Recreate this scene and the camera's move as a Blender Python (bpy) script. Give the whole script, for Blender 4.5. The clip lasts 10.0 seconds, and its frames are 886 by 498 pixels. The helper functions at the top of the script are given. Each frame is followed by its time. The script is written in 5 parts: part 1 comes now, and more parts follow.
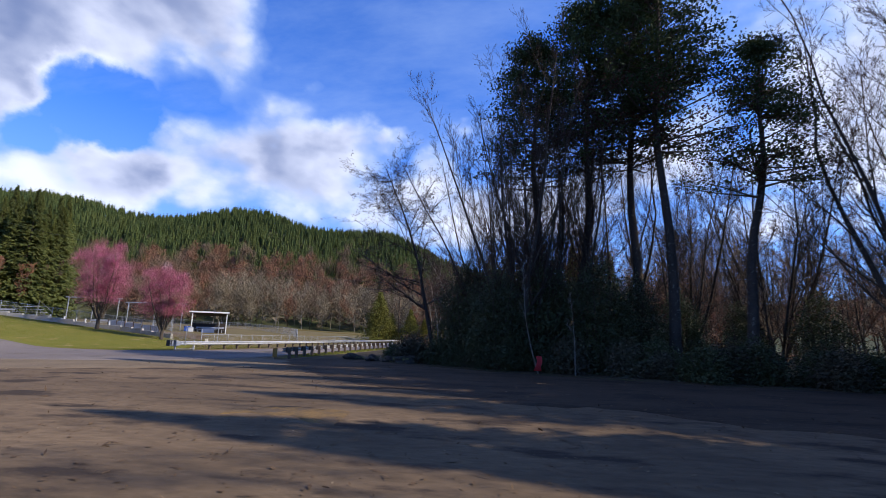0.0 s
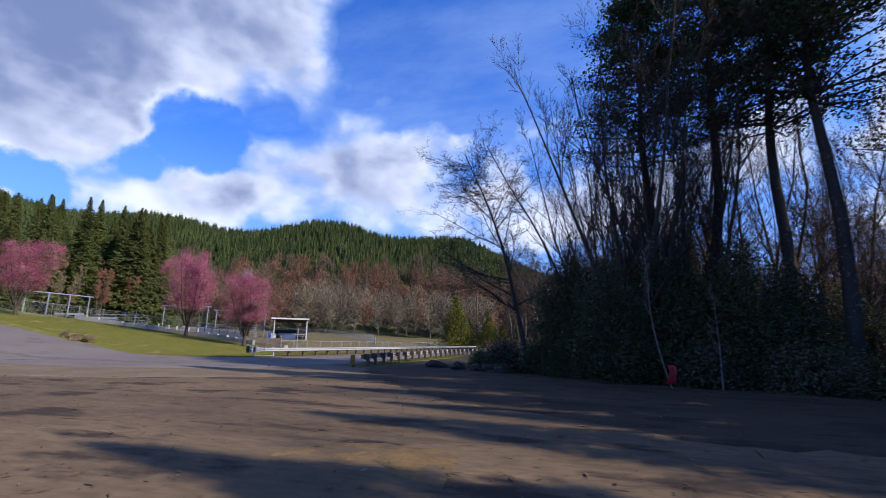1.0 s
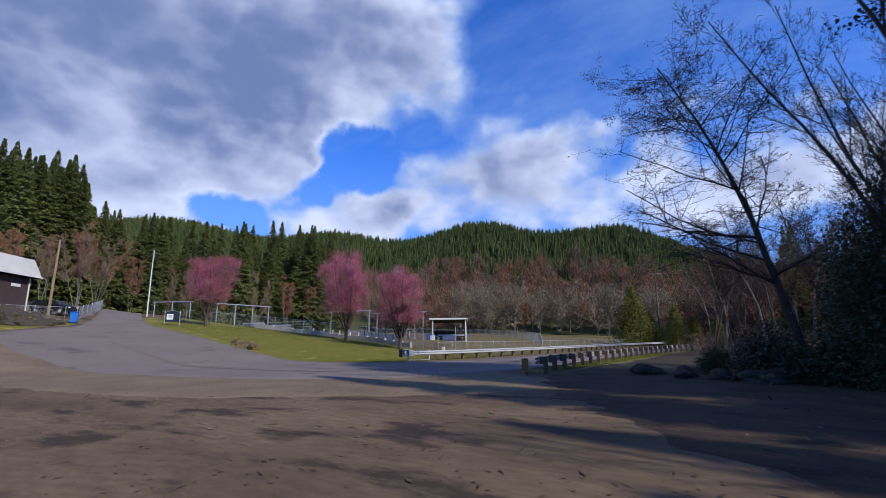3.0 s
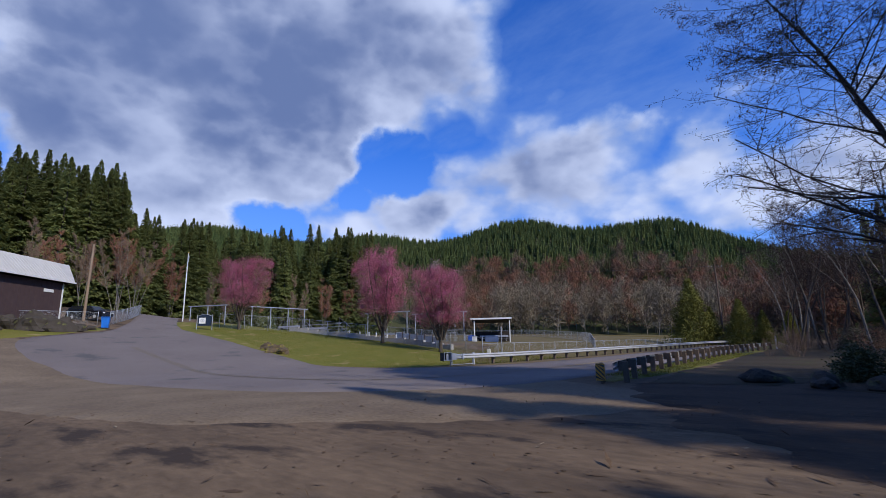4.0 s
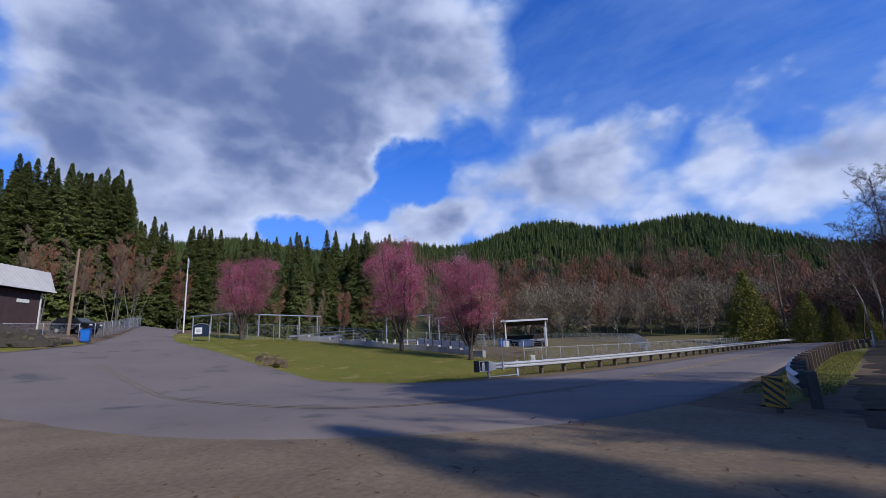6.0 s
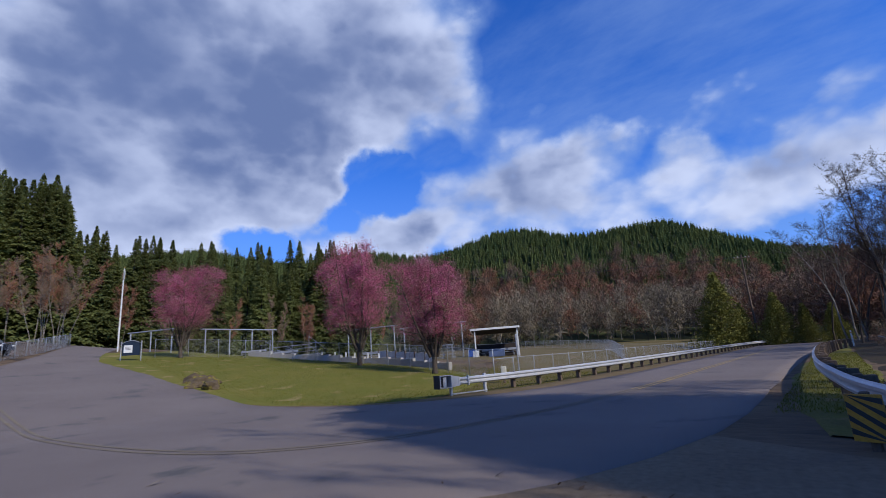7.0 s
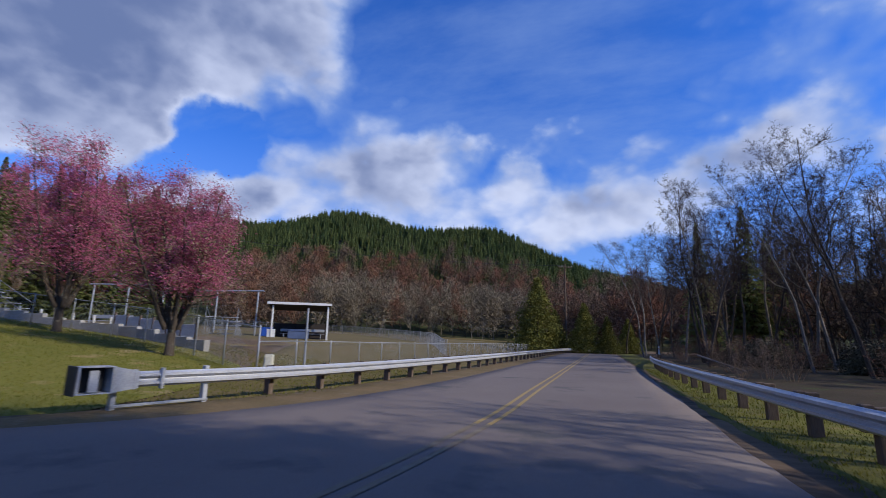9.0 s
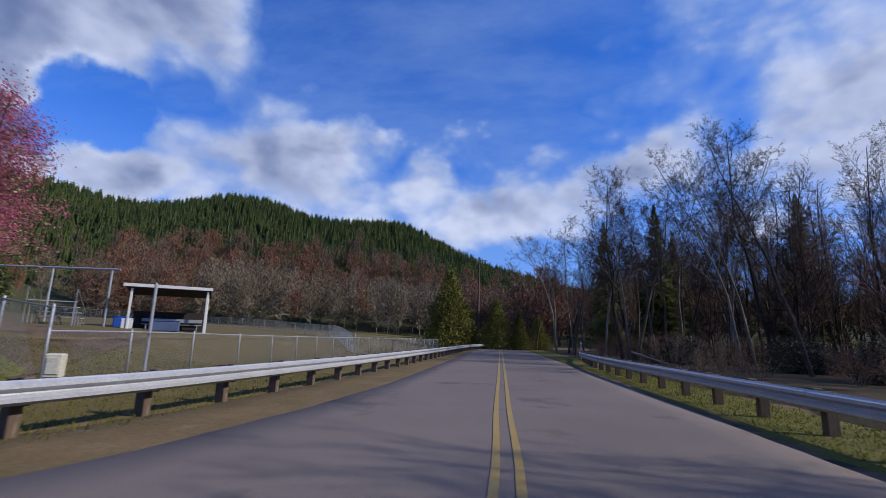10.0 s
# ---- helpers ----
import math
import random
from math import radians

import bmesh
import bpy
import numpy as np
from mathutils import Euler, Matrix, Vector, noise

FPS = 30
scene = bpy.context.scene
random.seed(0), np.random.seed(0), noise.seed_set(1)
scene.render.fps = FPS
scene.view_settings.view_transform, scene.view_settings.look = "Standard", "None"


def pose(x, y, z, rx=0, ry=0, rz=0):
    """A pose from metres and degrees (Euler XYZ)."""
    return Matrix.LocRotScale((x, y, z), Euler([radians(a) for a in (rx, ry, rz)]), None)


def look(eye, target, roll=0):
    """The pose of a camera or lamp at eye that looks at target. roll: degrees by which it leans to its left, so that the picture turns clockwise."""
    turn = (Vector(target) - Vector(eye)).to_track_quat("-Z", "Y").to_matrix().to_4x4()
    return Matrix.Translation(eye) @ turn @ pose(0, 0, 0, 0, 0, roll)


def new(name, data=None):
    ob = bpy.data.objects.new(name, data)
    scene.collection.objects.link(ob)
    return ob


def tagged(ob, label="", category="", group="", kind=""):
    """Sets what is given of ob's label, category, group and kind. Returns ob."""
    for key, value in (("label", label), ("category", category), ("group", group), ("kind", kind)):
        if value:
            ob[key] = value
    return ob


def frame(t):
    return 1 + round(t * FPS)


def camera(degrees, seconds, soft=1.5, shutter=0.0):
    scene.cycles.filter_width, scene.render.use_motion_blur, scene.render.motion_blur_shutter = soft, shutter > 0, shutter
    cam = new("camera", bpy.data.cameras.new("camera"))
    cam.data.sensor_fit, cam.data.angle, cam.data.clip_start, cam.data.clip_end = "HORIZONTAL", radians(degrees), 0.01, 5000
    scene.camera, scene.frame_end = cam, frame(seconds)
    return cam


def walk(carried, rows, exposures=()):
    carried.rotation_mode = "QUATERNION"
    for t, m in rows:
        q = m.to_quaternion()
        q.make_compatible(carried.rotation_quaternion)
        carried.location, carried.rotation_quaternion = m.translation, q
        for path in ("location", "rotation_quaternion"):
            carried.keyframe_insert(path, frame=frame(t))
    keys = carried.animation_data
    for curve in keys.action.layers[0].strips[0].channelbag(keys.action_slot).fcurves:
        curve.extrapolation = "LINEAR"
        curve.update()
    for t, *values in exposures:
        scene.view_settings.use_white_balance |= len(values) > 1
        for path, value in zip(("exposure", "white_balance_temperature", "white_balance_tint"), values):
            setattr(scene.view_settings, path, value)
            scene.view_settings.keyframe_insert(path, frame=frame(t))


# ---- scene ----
cam = camera(87.0, 10.0, soft=0.7, shutter=0.25)
PATH = [
    (0.0, 1.21, -1.10, 1.82, 100.62, -1.61, 7.34),
    (0.5, 0.35, 0.76, 1.78, 101.06, -0.31, 10.93),
    (1.0, -0.53, 2.62, 1.73, 101.10, -1.37, 16.27),
    (1.5, -1.43, 4.46, 1.69, 101.37, 1.48, 21.67),
    (2.0, -2.41, 6.26, 1.65, 101.35, -0.29, 26.49),
    (2.5, -3.47, 8.02, 1.63, 101.02, 0.11, 31.23),
    (3.0, -4.62, 9.73, 1.62, 100.90, 0.42, 35.41),
    (4.5, -8.79, 14.23, 1.62, 101.56, 1.75, 41.87),
    (5.0, -10.08, 15.56, 1.62, 101.96, 2.24, 43.25),
    (6.5, -13.39, 19.36, 1.53, 102.40, 3.22, 42.18),
    (7.0, -14.31, 21.17, 1.57, 103.22, 4.14, 39.65),
    (7.5, -15.20, 23.14, 1.59, 103.57, 3.30, 36.00),
    (8.0, -16.09, 25.30, 1.58, 102.82, 1.10, 31.30),
    (8.5, -17.03, 27.65, 1.55, 101.90, 0.60, 25.25),
    (9.0, -18.02, 30.11, 1.50, 101.10, -1.24, 18.50),
    (9.5, -19.07, 32.63, 1.46, 101.06, -1.33, 11.90),
    (10.0, -20.18, 35.15, 1.41, 100.85, -1.63, 6.74),
]
walk(cam, [(t, pose(*row)) for t, *row in PATH], [(0.0, 0.4, 7000, 10), (1.5, 0.28, 6700, 10), (3.0, 0.02, 6450, 10), (4.5, -0.2, 6250, 10), (7.5, -0.17, 6350, 10), (8.5, -0.12, 6500, 10), (10.0, -0.2, 6550, 10)])

# ---- world and sun ----
SUN_AZ, SUN_EL = radians(97), radians(36)   # azimuth clockwise from +y


def way(az, el):
    a, e = radians(az), radians(el)
    return Vector((math.sin(a) * math.cos(e), math.cos(a) * math.cos(e), math.sin(e)))


world = bpy.data.worlds.new("sky")
scene.world = world
world.use_nodes = True
wn, wl = world.node_tree.nodes, world.node_tree.links
wn.clear()


def wmath(op, a, b=None, clamp=False):
    n = wn.new("ShaderNodeMath")
    n.operation, n.use_clamp = op, clamp
    for i, v in enumerate((a, b)):
        if v is None:
            continue
        if isinstance(v, (int, float)):
            n.inputs[i].default_value = v
        else:
            wl.new(v, n.inputs[i])
    return n.outputs[0]


def wnoise(vec, scale, detail, rough, offset):
    m = wn.new("ShaderNodeMapping")
    m.inputs["Location"].default_value = offset
    wl.new(vec, m.inputs["Vector"])
    n = wn.new("ShaderNodeTexNoise")
    n.inputs["Scale"].default_value, n.inputs["Detail"].default_value = scale, detail
    n.inputs["Roughness"].default_value = rough
    wl.new(m.outputs[0], n.inputs["Vector"])
    return n.outputs["Fac"]


def wrange(v, a, b, c, d, smooth=True):
    n = wn.new("ShaderNodeMapRange")
    n.interpolation_type = "SMOOTHSTEP" if smooth else "LINEAR"
    for i, x in enumerate((a, b, c, d)):
        n.inputs[i + 1].default_value = x
    wl.new(v, n.inputs[0])
    return n.outputs[0]


def wmix(f, a, b):
    n = wn.new("ShaderNodeMix")
    n.data_type = "RGBA"
    for s, v in ((n.inputs[0], f), (n.inputs[6], a), (n.inputs[7], b)):
        if isinstance(v, tuple):
            s.default_value = v
        elif isinstance(v, (int, float)):
            s.default_value = v
        else:
            wl.new(v, s)
    return n.outputs[2]


tc = wn.new("ShaderNodeTexCoord").outputs["Generated"]
sky = wn.new("ShaderNodeTexSky")
sky.sky_type, sky.sun_disc = "NISHITA", False
sky.sun_elevation, sky.sun_rotation = SUN_EL, SUN_AZ
tint = wn.new("ShaderNodeMix")
tint.data_type, tint.blend_type = "RGBA", "MULTIPLY"
tint.inputs[0].default_value = 1.0
tint.inputs[7].default_value = (0.28, 0.84, 2.1, 1)
wl.new(sky.outputs[0], tint.inputs[6])
# clouds: banks laid out by azimuth and elevation, with billowing fractal edges, lit from the sun's side
sep = wn.new("ShaderNodeSeparateXYZ")
wl.new(tc, sep.inputs[0])


def wvec(op, a, b=None, c=None):
    n = wn.new("ShaderNodeVectorMath")
    n.operation = op
    for i, v in enumerate((a, b, c)):
        if v is None:
            continue
        if isinstance(v, (tuple, Vector)):
            n.inputs[i].default_value = v
        else:
            wl.new(v, n.inputs[i])
    return n


def wcombine(x, y):
    n = wn.new("ShaderNodeCombineXYZ")
    wl.new(x, n.inputs[0]), wl.new(y, n.inputs[1])
    return n.outputs[0]


deg = 180 / math.pi
azim = wmath("MULTIPLY", wmath("ARCTAN2", sep.outputs[0], sep.outputs[1]), deg)
elev = wmath("MULTIPLY", wmath("ARCSINE", sep.outputs[2]), deg)
chart = wcombine(azim, elev)
# turbulence that frays the banks' outlines, in degrees
turb = wn.new("ShaderNodeTexNoise")
turb.inputs["Scale"].default_value, turb.inputs["Detail"].default_value, turb.inputs["Roughness"].default_value = 7.0, 6.0, 0.55
wl.new(tc, turb.inputs["Vector"])
fray = wvec("MULTIPLY_ADD", turb.outputs["Color"], (9.0, 6.0, 0.0), (-4.5, -3.0, 0.0)).outputs[0]
bent = wvec("ADD", chart, fray).outputs[0]
# (azimuth, elevation, half-width, half-height, more or less cloud)
BANKS = [
    (-84, 34, 32, 20, 1.1), (-60, 40, 24, 16, 0.8), (-70, 24, 22, 11, 0.85), (-48, 32, 13, 9, 0.6), (-58, 22, 10, 8, 0.75), (-40, 39, 12, 9, 0.5), (-95, 20, 9, 8, 0.5), (-34, 24, 13, 9, 0.3),
    (-90, 26, 4.5, 5.5, -1.3), (-87.5, 18.6, 3.5, 3, -1.2),
    (-46.6, 21.4, 4.4, 3.4, -1.8), (-50.5, 18.2, 3.0, 2.2, -1.1), (-60, 14.2, 4.4, 1.8, -1.3), (-40, 25.5, 4, 3, -0.4),
    (-45.4, 15.2, 5.6, 3.8, 1.2), (-72, 14.0, 7.5, 2.8, 0.8), (-64, 12.0, 5, 2.0, 0.8), (-53, 12.5, 5, 2.4, 0.7), (-80, 12.5, 6, 2.4, 0.6),
    (-19, 22.4, 5.0, 3.0, 0.65), (-25, 20.0, 6, 4.0, 0.5), (-33, 15.5, 12, 6.0, 0.4), (-10.6, 19.0, 4, 2.6, 0.6), (-12, 15.0, 12, 4.4, 0.5), (-3, 13.8, 7, 3.4, 0.45), (-14, 16, 26, 8, 0.28),
    (7, 14.5, 6, 3.6, 0.5), (13, 18, 5, 3.2, 0.5), (19.6, 20.8, 5, 3.4, 0.75), (38, 22, 9, 7, 0.8), (27, 14, 9, 5, 0.5), (60, 30, 40, 24, 0.4), (30, 34, 18, 13, 0.26),
    (-20, 27, 7, 1.7, 0.22), (-4, 30, 9, 2.0, 0.16), (3, 36, 20, 9, -0.3), (-16, 35, 16, 7, -0.35),
]
cover = None
for az, el, rx, ry, amount in BANKS:
    d = wvec("MULTIPLY_ADD", bent, (1 / rx, 1 / ry, 0), (-az / rx, -el / ry, 0)).outputs[0]
    lump = wrange(wvec("DOT_PRODUCT", d, d).outputs["Value"], 0.0, 1.9, amount, 0.0)
    cover = lump if cover is None else wmath("ADD", cover, lump)


def billow(step):
    """Heaped fractal puffs; step shifts the place that is read."""
    p = wvec("ADD", wvec("MULTIPLY", tc, (1.0, 1.0, 1.5)).outputs[0], step).outputs[0]
    soft = wn.new("ShaderNodeTexNoise")
    soft.inputs["Scale"].default_value, soft.inputs["Detail"].default_value, soft.inputs["Roughness"].default_value = 4.6, 7.0, 0.52
    wl.new(p, soft.inputs["Vector"])
    warp = wvec("MULTIPLY_ADD", soft.outputs["Color"], (0.12, 0.12, 0.12), p).outputs[0]
    cell = wn.new("ShaderNodeTexVoronoi")
    cell.feature = "SMOOTH_F1"
    cell.inputs["Scale"].default_value, cell.inputs["Detail"].default_value, cell.inputs["Roughness"].default_value = 10.5, 2.0, 0.45
    cell.inputs["Smoothness"].default_value = 0.4
    wl.new(warp, cell.inputs["Vector"])
    return wmath("ADD", wmath("MULTIPLY", soft.outputs["Fac"], 1.25), wmath("MULTIPLY", cell.outputs["Distance"], -0.42))


here = billow((0, 0, 0))
sunward = billow(tuple(way(80, 40) * 0.05))
puffs = wmath("MULTIPLY", wmath("SUBTRACT", here, 0.42), 1.7)
body = wmath("ADD", cover, puffs)
mask = wrange(body, 0.1, 0.95, 0.0, 1.0)
milky = wrange(wmath("ADD", cover, wmath("MULTIPLY", puffs, 0.8)), -0.3, 0.6, 0.0, 0.7)
thick = wrange(body, 0.5, 2.3, 0.0, 1.0, False)
relief = wrange(wmath("SUBTRACT", here, sunward), -0.3, 0.3, 0.0, 1.0)
heap = wrange(wnoise(tc, 3.0, 3.0, 0.45, (8.0, 3.0, 1.0)), 0.34, 0.68, -0.2, 0.24)
low_bright = wrange(elev, 12.5, 18.0, 0.4, 0.0)
shade = wmath("ADD", wmath("MULTIPLY", thick, 1.0), wmath("MULTIPLY", wmath("SUBTRACT", 0.5, relief), 0.6))
shade = wmath("SUBTRACT", wmath("ADD", wmath("ADD", shade, heap), 0.16), low_bright)
shade = wrange(shade, -0.25, 1.3, 0.0, 1.0)
cloud = wmix(shade, (6.8, 7.6, 10.1, 1), (1.45, 2.05, 4.15, 1))
# thin high veils drawn out on a flattened dome
den = wmath("ADD", wmath("MAXIMUM", sep.outputs[2], 0.0), 0.28)
dome = wcombine(wmath("DIVIDE", sep.outputs[0], den), wmath("DIVIDE", sep.outputs[1], den))
veil = wrange(wnoise(wvec("MULTIPLY", dome, (1.0, 2.2, 1.0)).outputs[0], 1.3, 8.0, 0.62, (5.0, 1.0, 2.0)), 0.38, 0.8, 0.0, 0.42)
haze = wrange(elev, 8.0, 26.0, 0.42, 0.0)
blue = wmix(wmath("MAXIMUM", wmath("MAXIMUM", veil, milky), haze), tint.outputs[2], (2.9, 4.4, 8.0, 1))
air = wmix(wmath("MULTIPLY", mask, 0.96), blue, cloud)
bg = wn.new("ShaderNodeBackground")
bg.inputs["Strength"].default_value = 0.107
wl.new(air, bg.inputs["Color"])
wl.new(bg.outputs[0], wn.new("ShaderNodeOutputWorld").inputs[0])

sun = new("sun", bpy.data.lights.new("sun", "SUN"))
sun.data.energy, sun.data.angle, sun.data.color = 5.0, radians(0.53), (1.0, 0.915, 0.8)
sun.matrix_world = look(way(97, 36) * 100, (0, 0, 0))

# ---- materials ----
TONES = {}


def tone(name, base, other, rough=0.8, scale=3.0, fine=40.0, spot=None, spot_at=0.62, spot_scale=1.0, bump=0.3, metal=0.0, rand=0.0, through_light=0.0, coord="Object", stretch=(1, 1, 1)):
    """Two mixed colours at a large and a fine scale, with spots of a third, and relief."""
    if name in TONES:
        return TONES[name]
    m = bpy.data.materials.new(name)
    m.use_nodes = True
    n, l = m.node_tree.nodes, m.node_tree.links
    b = n["Principled BSDF"]
    b.inputs["Roughness"].default_value, b.inputs["Metallic"].default_value = rough, metal
    b.inputs["Specular IOR Level"].default_value = 0.15 if rough >= 0.8 else 0.5
    co = n.new("ShaderNodeTexCoord").outputs[coord]
    mp = n.new("ShaderNodeMapping")
    mp.inputs["Scale"].default_value = stretch
    l.new(co, mp.inputs[0])

    def nz(s, det):
        t = n.new("ShaderNodeTexNoise")
        t.inputs["Scale"].default_value, t.inputs["Detail"].default_value = s, det
        t.inputs["Roughness"].default_value = 0.6
        l.new(mp.outputs[0], t.inputs["Vector"])
        return t.outputs["Fac"]

    def mix(f, a, c, kind="MIX"):
        x = n.new("ShaderNodeMix")
        x.data_type, x.blend_type = "RGBA", kind
        for s, v in ((x.inputs[0], f), (x.inputs[6], a), (x.inputs[7], c)):
            if isinstance(v, (tuple, int, float)):
                s.default_value = (*v, 1) if isinstance(v, tuple) and len(v) == 3 else v
            else:
                l.new(v, s)
        return x.outputs[2]

    def ramp(v, a, c):
        r = n.new("ShaderNodeMapRange")
        r.inputs[1].default_value, r.inputs[2].default_value = a, c
        l.new(v, r.inputs[0])
        return r.outputs[0]

    coarse, grain = nz(scale, 5), nz(fine, 4)
    col = mix(ramp(coarse, 0.3, 0.7), base, other)
    col = mix(ramp(grain, 0.25, 0.75), col, mix(1.0, col, (0.62, 0.62, 0.62), "MULTIPLY"))
    if spot:
        col = mix(ramp(nz(spot_scale, 6), spot_at, spot_at + 0.1), col, spot)
    if rand:
        info = n.new("ShaderNodeObjectInfo")
        hs = n.new("ShaderNodeHueSaturation")
        l.new(ramp(info.outputs["Random"], 0, 1), hs.inputs["Value"])
        r = hs.inputs["Value"].links[0].from_node
        r.inputs[3].default_value, r.inputs[4].default_value = 1 - rand, 1 + rand
        l.new(col, hs.inputs["Color"])
        col = hs.outputs[0]
    l.new(col, b.inputs["Base Color"])
    if bump:
        bp = n.new("ShaderNodeBump")
        bp.inputs["Strength"].default_value, bp.inputs["Distance"].default_value = bump, 0.02
        l.new(grain, bp.inputs["Height"])
        l.new(bp.outputs[0], b.inputs["Normal"])
    if through_light:
        tr = n.new("ShaderNodeBsdfTranslucent")
        l.new(col, tr.inputs["Color"])
        ms = n.new("ShaderNodeMixShader")
        ms.inputs[0].default_value = through_light
        l.new(b.outputs[0], ms.inputs[1])
        l.new(tr.outputs[0], ms.inputs[2])
        l.new(ms.outputs[0], n["Material Output"].inputs[0])
    TONES[name] = m
    return m


ASPHALT = tone("asphalt", (0.165, 0.137, 0.126), (0.2, 0.168, 0.153), 0.85, 0.25, 60, (0.085, 0.08, 0.078), 0.58, 0.45, 0.35)
DIRT = tone("packed_dirt", (0.075, 0.052, 0.034), (0.215, 0.148, 0.09), 0.95, 0.4, 6, (0.042, 0.03, 0.022), 0.52, 0.8, 1.0, stretch=(0.45, 1.0, 1.0))
TAN_DIRT = tone("sandy_dirt", (0.21, 0.158, 0.105), (0.145, 0.106, 0.07), 0.95, 0.5, 9, (0.12, 0.09, 0.065), 0.6, 0.5, 0.5)
SHOULDER = tone("shoulder_dirt", (0.19, 0.13, 0.068), (0.13, 0.098, 0.044), 0.95, 0.8, 12, (0.17, 0.13, 0.085), 0.58, 1.3, 0.7)
LAWN = tone("lawn_turf", (0.125, 0.132, 0.02), (0.175, 0.155, 0.032), 0.95, 0.4, 14, (0.22, 0.17, 0.07), 0.57, 0.6, 0.8)
DRY = tone("dry_grass", (0.15, 0.108, 0.042), (0.1, 0.084, 0.026), 0.95, 0.5, 12, (0.16, 0.115, 0.06), 0.58, 0.35, 0.8)
VERGE = tone("mossy_verge", (0.14, 0.14, 0.026), (0.1, 0.09, 0.03), 0.95, 0.9, 16, (0.16, 0.12, 0.06), 0.58, 1.2, 0.8)
FIELD = tone("gravel_field", (0.16, 0.12, 0.056), (0.115, 0.094, 0.038), 0.95, 0.15, 8, None, 0.6, 1.0, 0.3)
FOREST = tone("leaf_litter", (0.075, 0.052, 0.034), (0.05, 0.042, 0.022), 0.95, 0.5, 8, (0.05, 0.06, 0.018), 0.58, 0.8, 0.8)
HILL = tone("hill_floor", (0.04, 0.055, 0.018), (0.07, 0.065, 0.03), 0.95, 0.05, 1.0, None, 0.6, 1.0, 0.0)
YELLOW = tone("road_yellow", (0.38, 0.255, 0.06), (0.29, 0.2, 0.065), 0.7, 2, 30, (0.2, 0.17, 0.12), 0.58, 5.0, 0.2)
STEEL = tone("galvanised_steel", (0.52, 0.53, 0.55), (0.42, 0.43, 0.455), 0.42, 2.5, 30, (0.4, 0.38, 0.35), 0.66, 4, 0.08, 0.15)
PIPE = tone("galvanised_pipe", (0.45, 0.47, 0.5), (0.36, 0.38, 0.41), 0.5, 3, 30, None, 0.6, 1, 0.05, 0.5)
WIRE = tone("fence_wire", (0.42, 0.44, 0.47), (0.35, 0.37, 0.4), 0.5, 3, 30, None, 0.6, 1, 0.0, 0.5)
POST_WOOD = tone("weathered_post_wood", (0.17, 0.12, 0.085), (0.11, 0.08, 0.06), 0.9, 3, 50, (0.25, 0.2, 0.15), 0.6, 4, 0.5, stretch=(1, 1, 0.15))
CONCRETE = tone("old_concrete", (0.44, 0.42, 0.39), (0.34, 0.325, 0.3), 0.9, 1.2, 30, (0.22, 0.21, 0.19), 0.6, 2, 0.3)
WHITE = tone("white_paint", (0.74, 0.74, 0.72), (0.64, 0.64, 0.62), 0.6, 2, 30, (0.45, 0.43, 0.4), 0.66, 4, 0.1)
BLACK = tone("black_paint", (0.02, 0.02, 0.022), (0.035, 0.035, 0.035), 0.6, 2, 20, None, 0.6, 1, 0.1)
BARK = tone("grey_brown_bark", (0.1, 0.078, 0.06), (0.065, 0.052, 0.042), 0.95, 2.5, 30, (0.17, 0.16, 0.125), 0.58, 5, 0.8)
PALE_BARK = tone("pale_alder_bark", (0.3, 0.265, 0.225), (0.17, 0.15, 0.125), 0.9, 2.5, 20, (0.1, 0.085, 0.07), 0.58, 4, 0.5)
TWIG = tone("dark_twigs", (0.085, 0.06, 0.048), (0.06, 0.044, 0.036), 0.95, 1, 8, None, 0.6, 1, 0.0)
RED_TWIG = tone("reddish_budding_twigs", (0.33, 0.15, 0.095), (0.25, 0.135, 0.082), 0.95, 0.2, 3, None, 0.6, 1, 0.0, rand=0.25)
GREY_TWIG = tone("lichen_grey_twigs", (0.33, 0.275, 0.185), (0.24, 0.185, 0.125), 0.95, 0.3, 3, None, 0.6, 1, 0.0, rand=0.3)
BROWN_TWIG = tone("brown_twigs", (0.27, 0.185, 0.125), (0.2, 0.14, 0.095), 0.95, 0.3, 3, None, 0.6, 1, 0.0, rand=0.3)
FIR = tone("fir_needles", (0.17, 0.205, 0.066), (0.22, 0.235, 0.08), 0.8, 0.3, 2, None, 0.6, 1, 0.0, rand=0.25, through_light=0.55)
FAR_FIR = tone("far_fir_needles", (0.072, 0.108, 0.037), (0.13, 0.153, 0.05), 0.85, 0.035, 0.22, None, 0.6, 1, 0.0, through_light=0.35)
CEDAR = tone("cedar_foliage", (0.19, 0.175, 0.038), (0.105, 0.115, 0.028), 0.85, 0.6, 3, None, 0.6, 1, 0.0, rand=0.2, through_light=0.25)
PINE = tone("dark_pine_needles", (0.05, 0.074, 0.028), (0.078, 0.1, 0.036), 0.8, 0.5, 3, None, 0.6, 1, 0.0, rand=0.2, through_light=0.2)
DEAD = tone("dead_pine_needles", (0.1, 0.05, 0.03), (0.07, 0.04, 0.026), 0.9, 0.6, 4, None, 0.6, 1, 0.0, rand=0.15, through_light=0.2)
SHRUB = tone("shrub_leaves", (0.052, 0.07, 0.022), (0.09, 0.098, 0.033), 0.62, 0.6, 3, None, 0.6, 1, 0.0, rand=0.25, through_light=0.15)
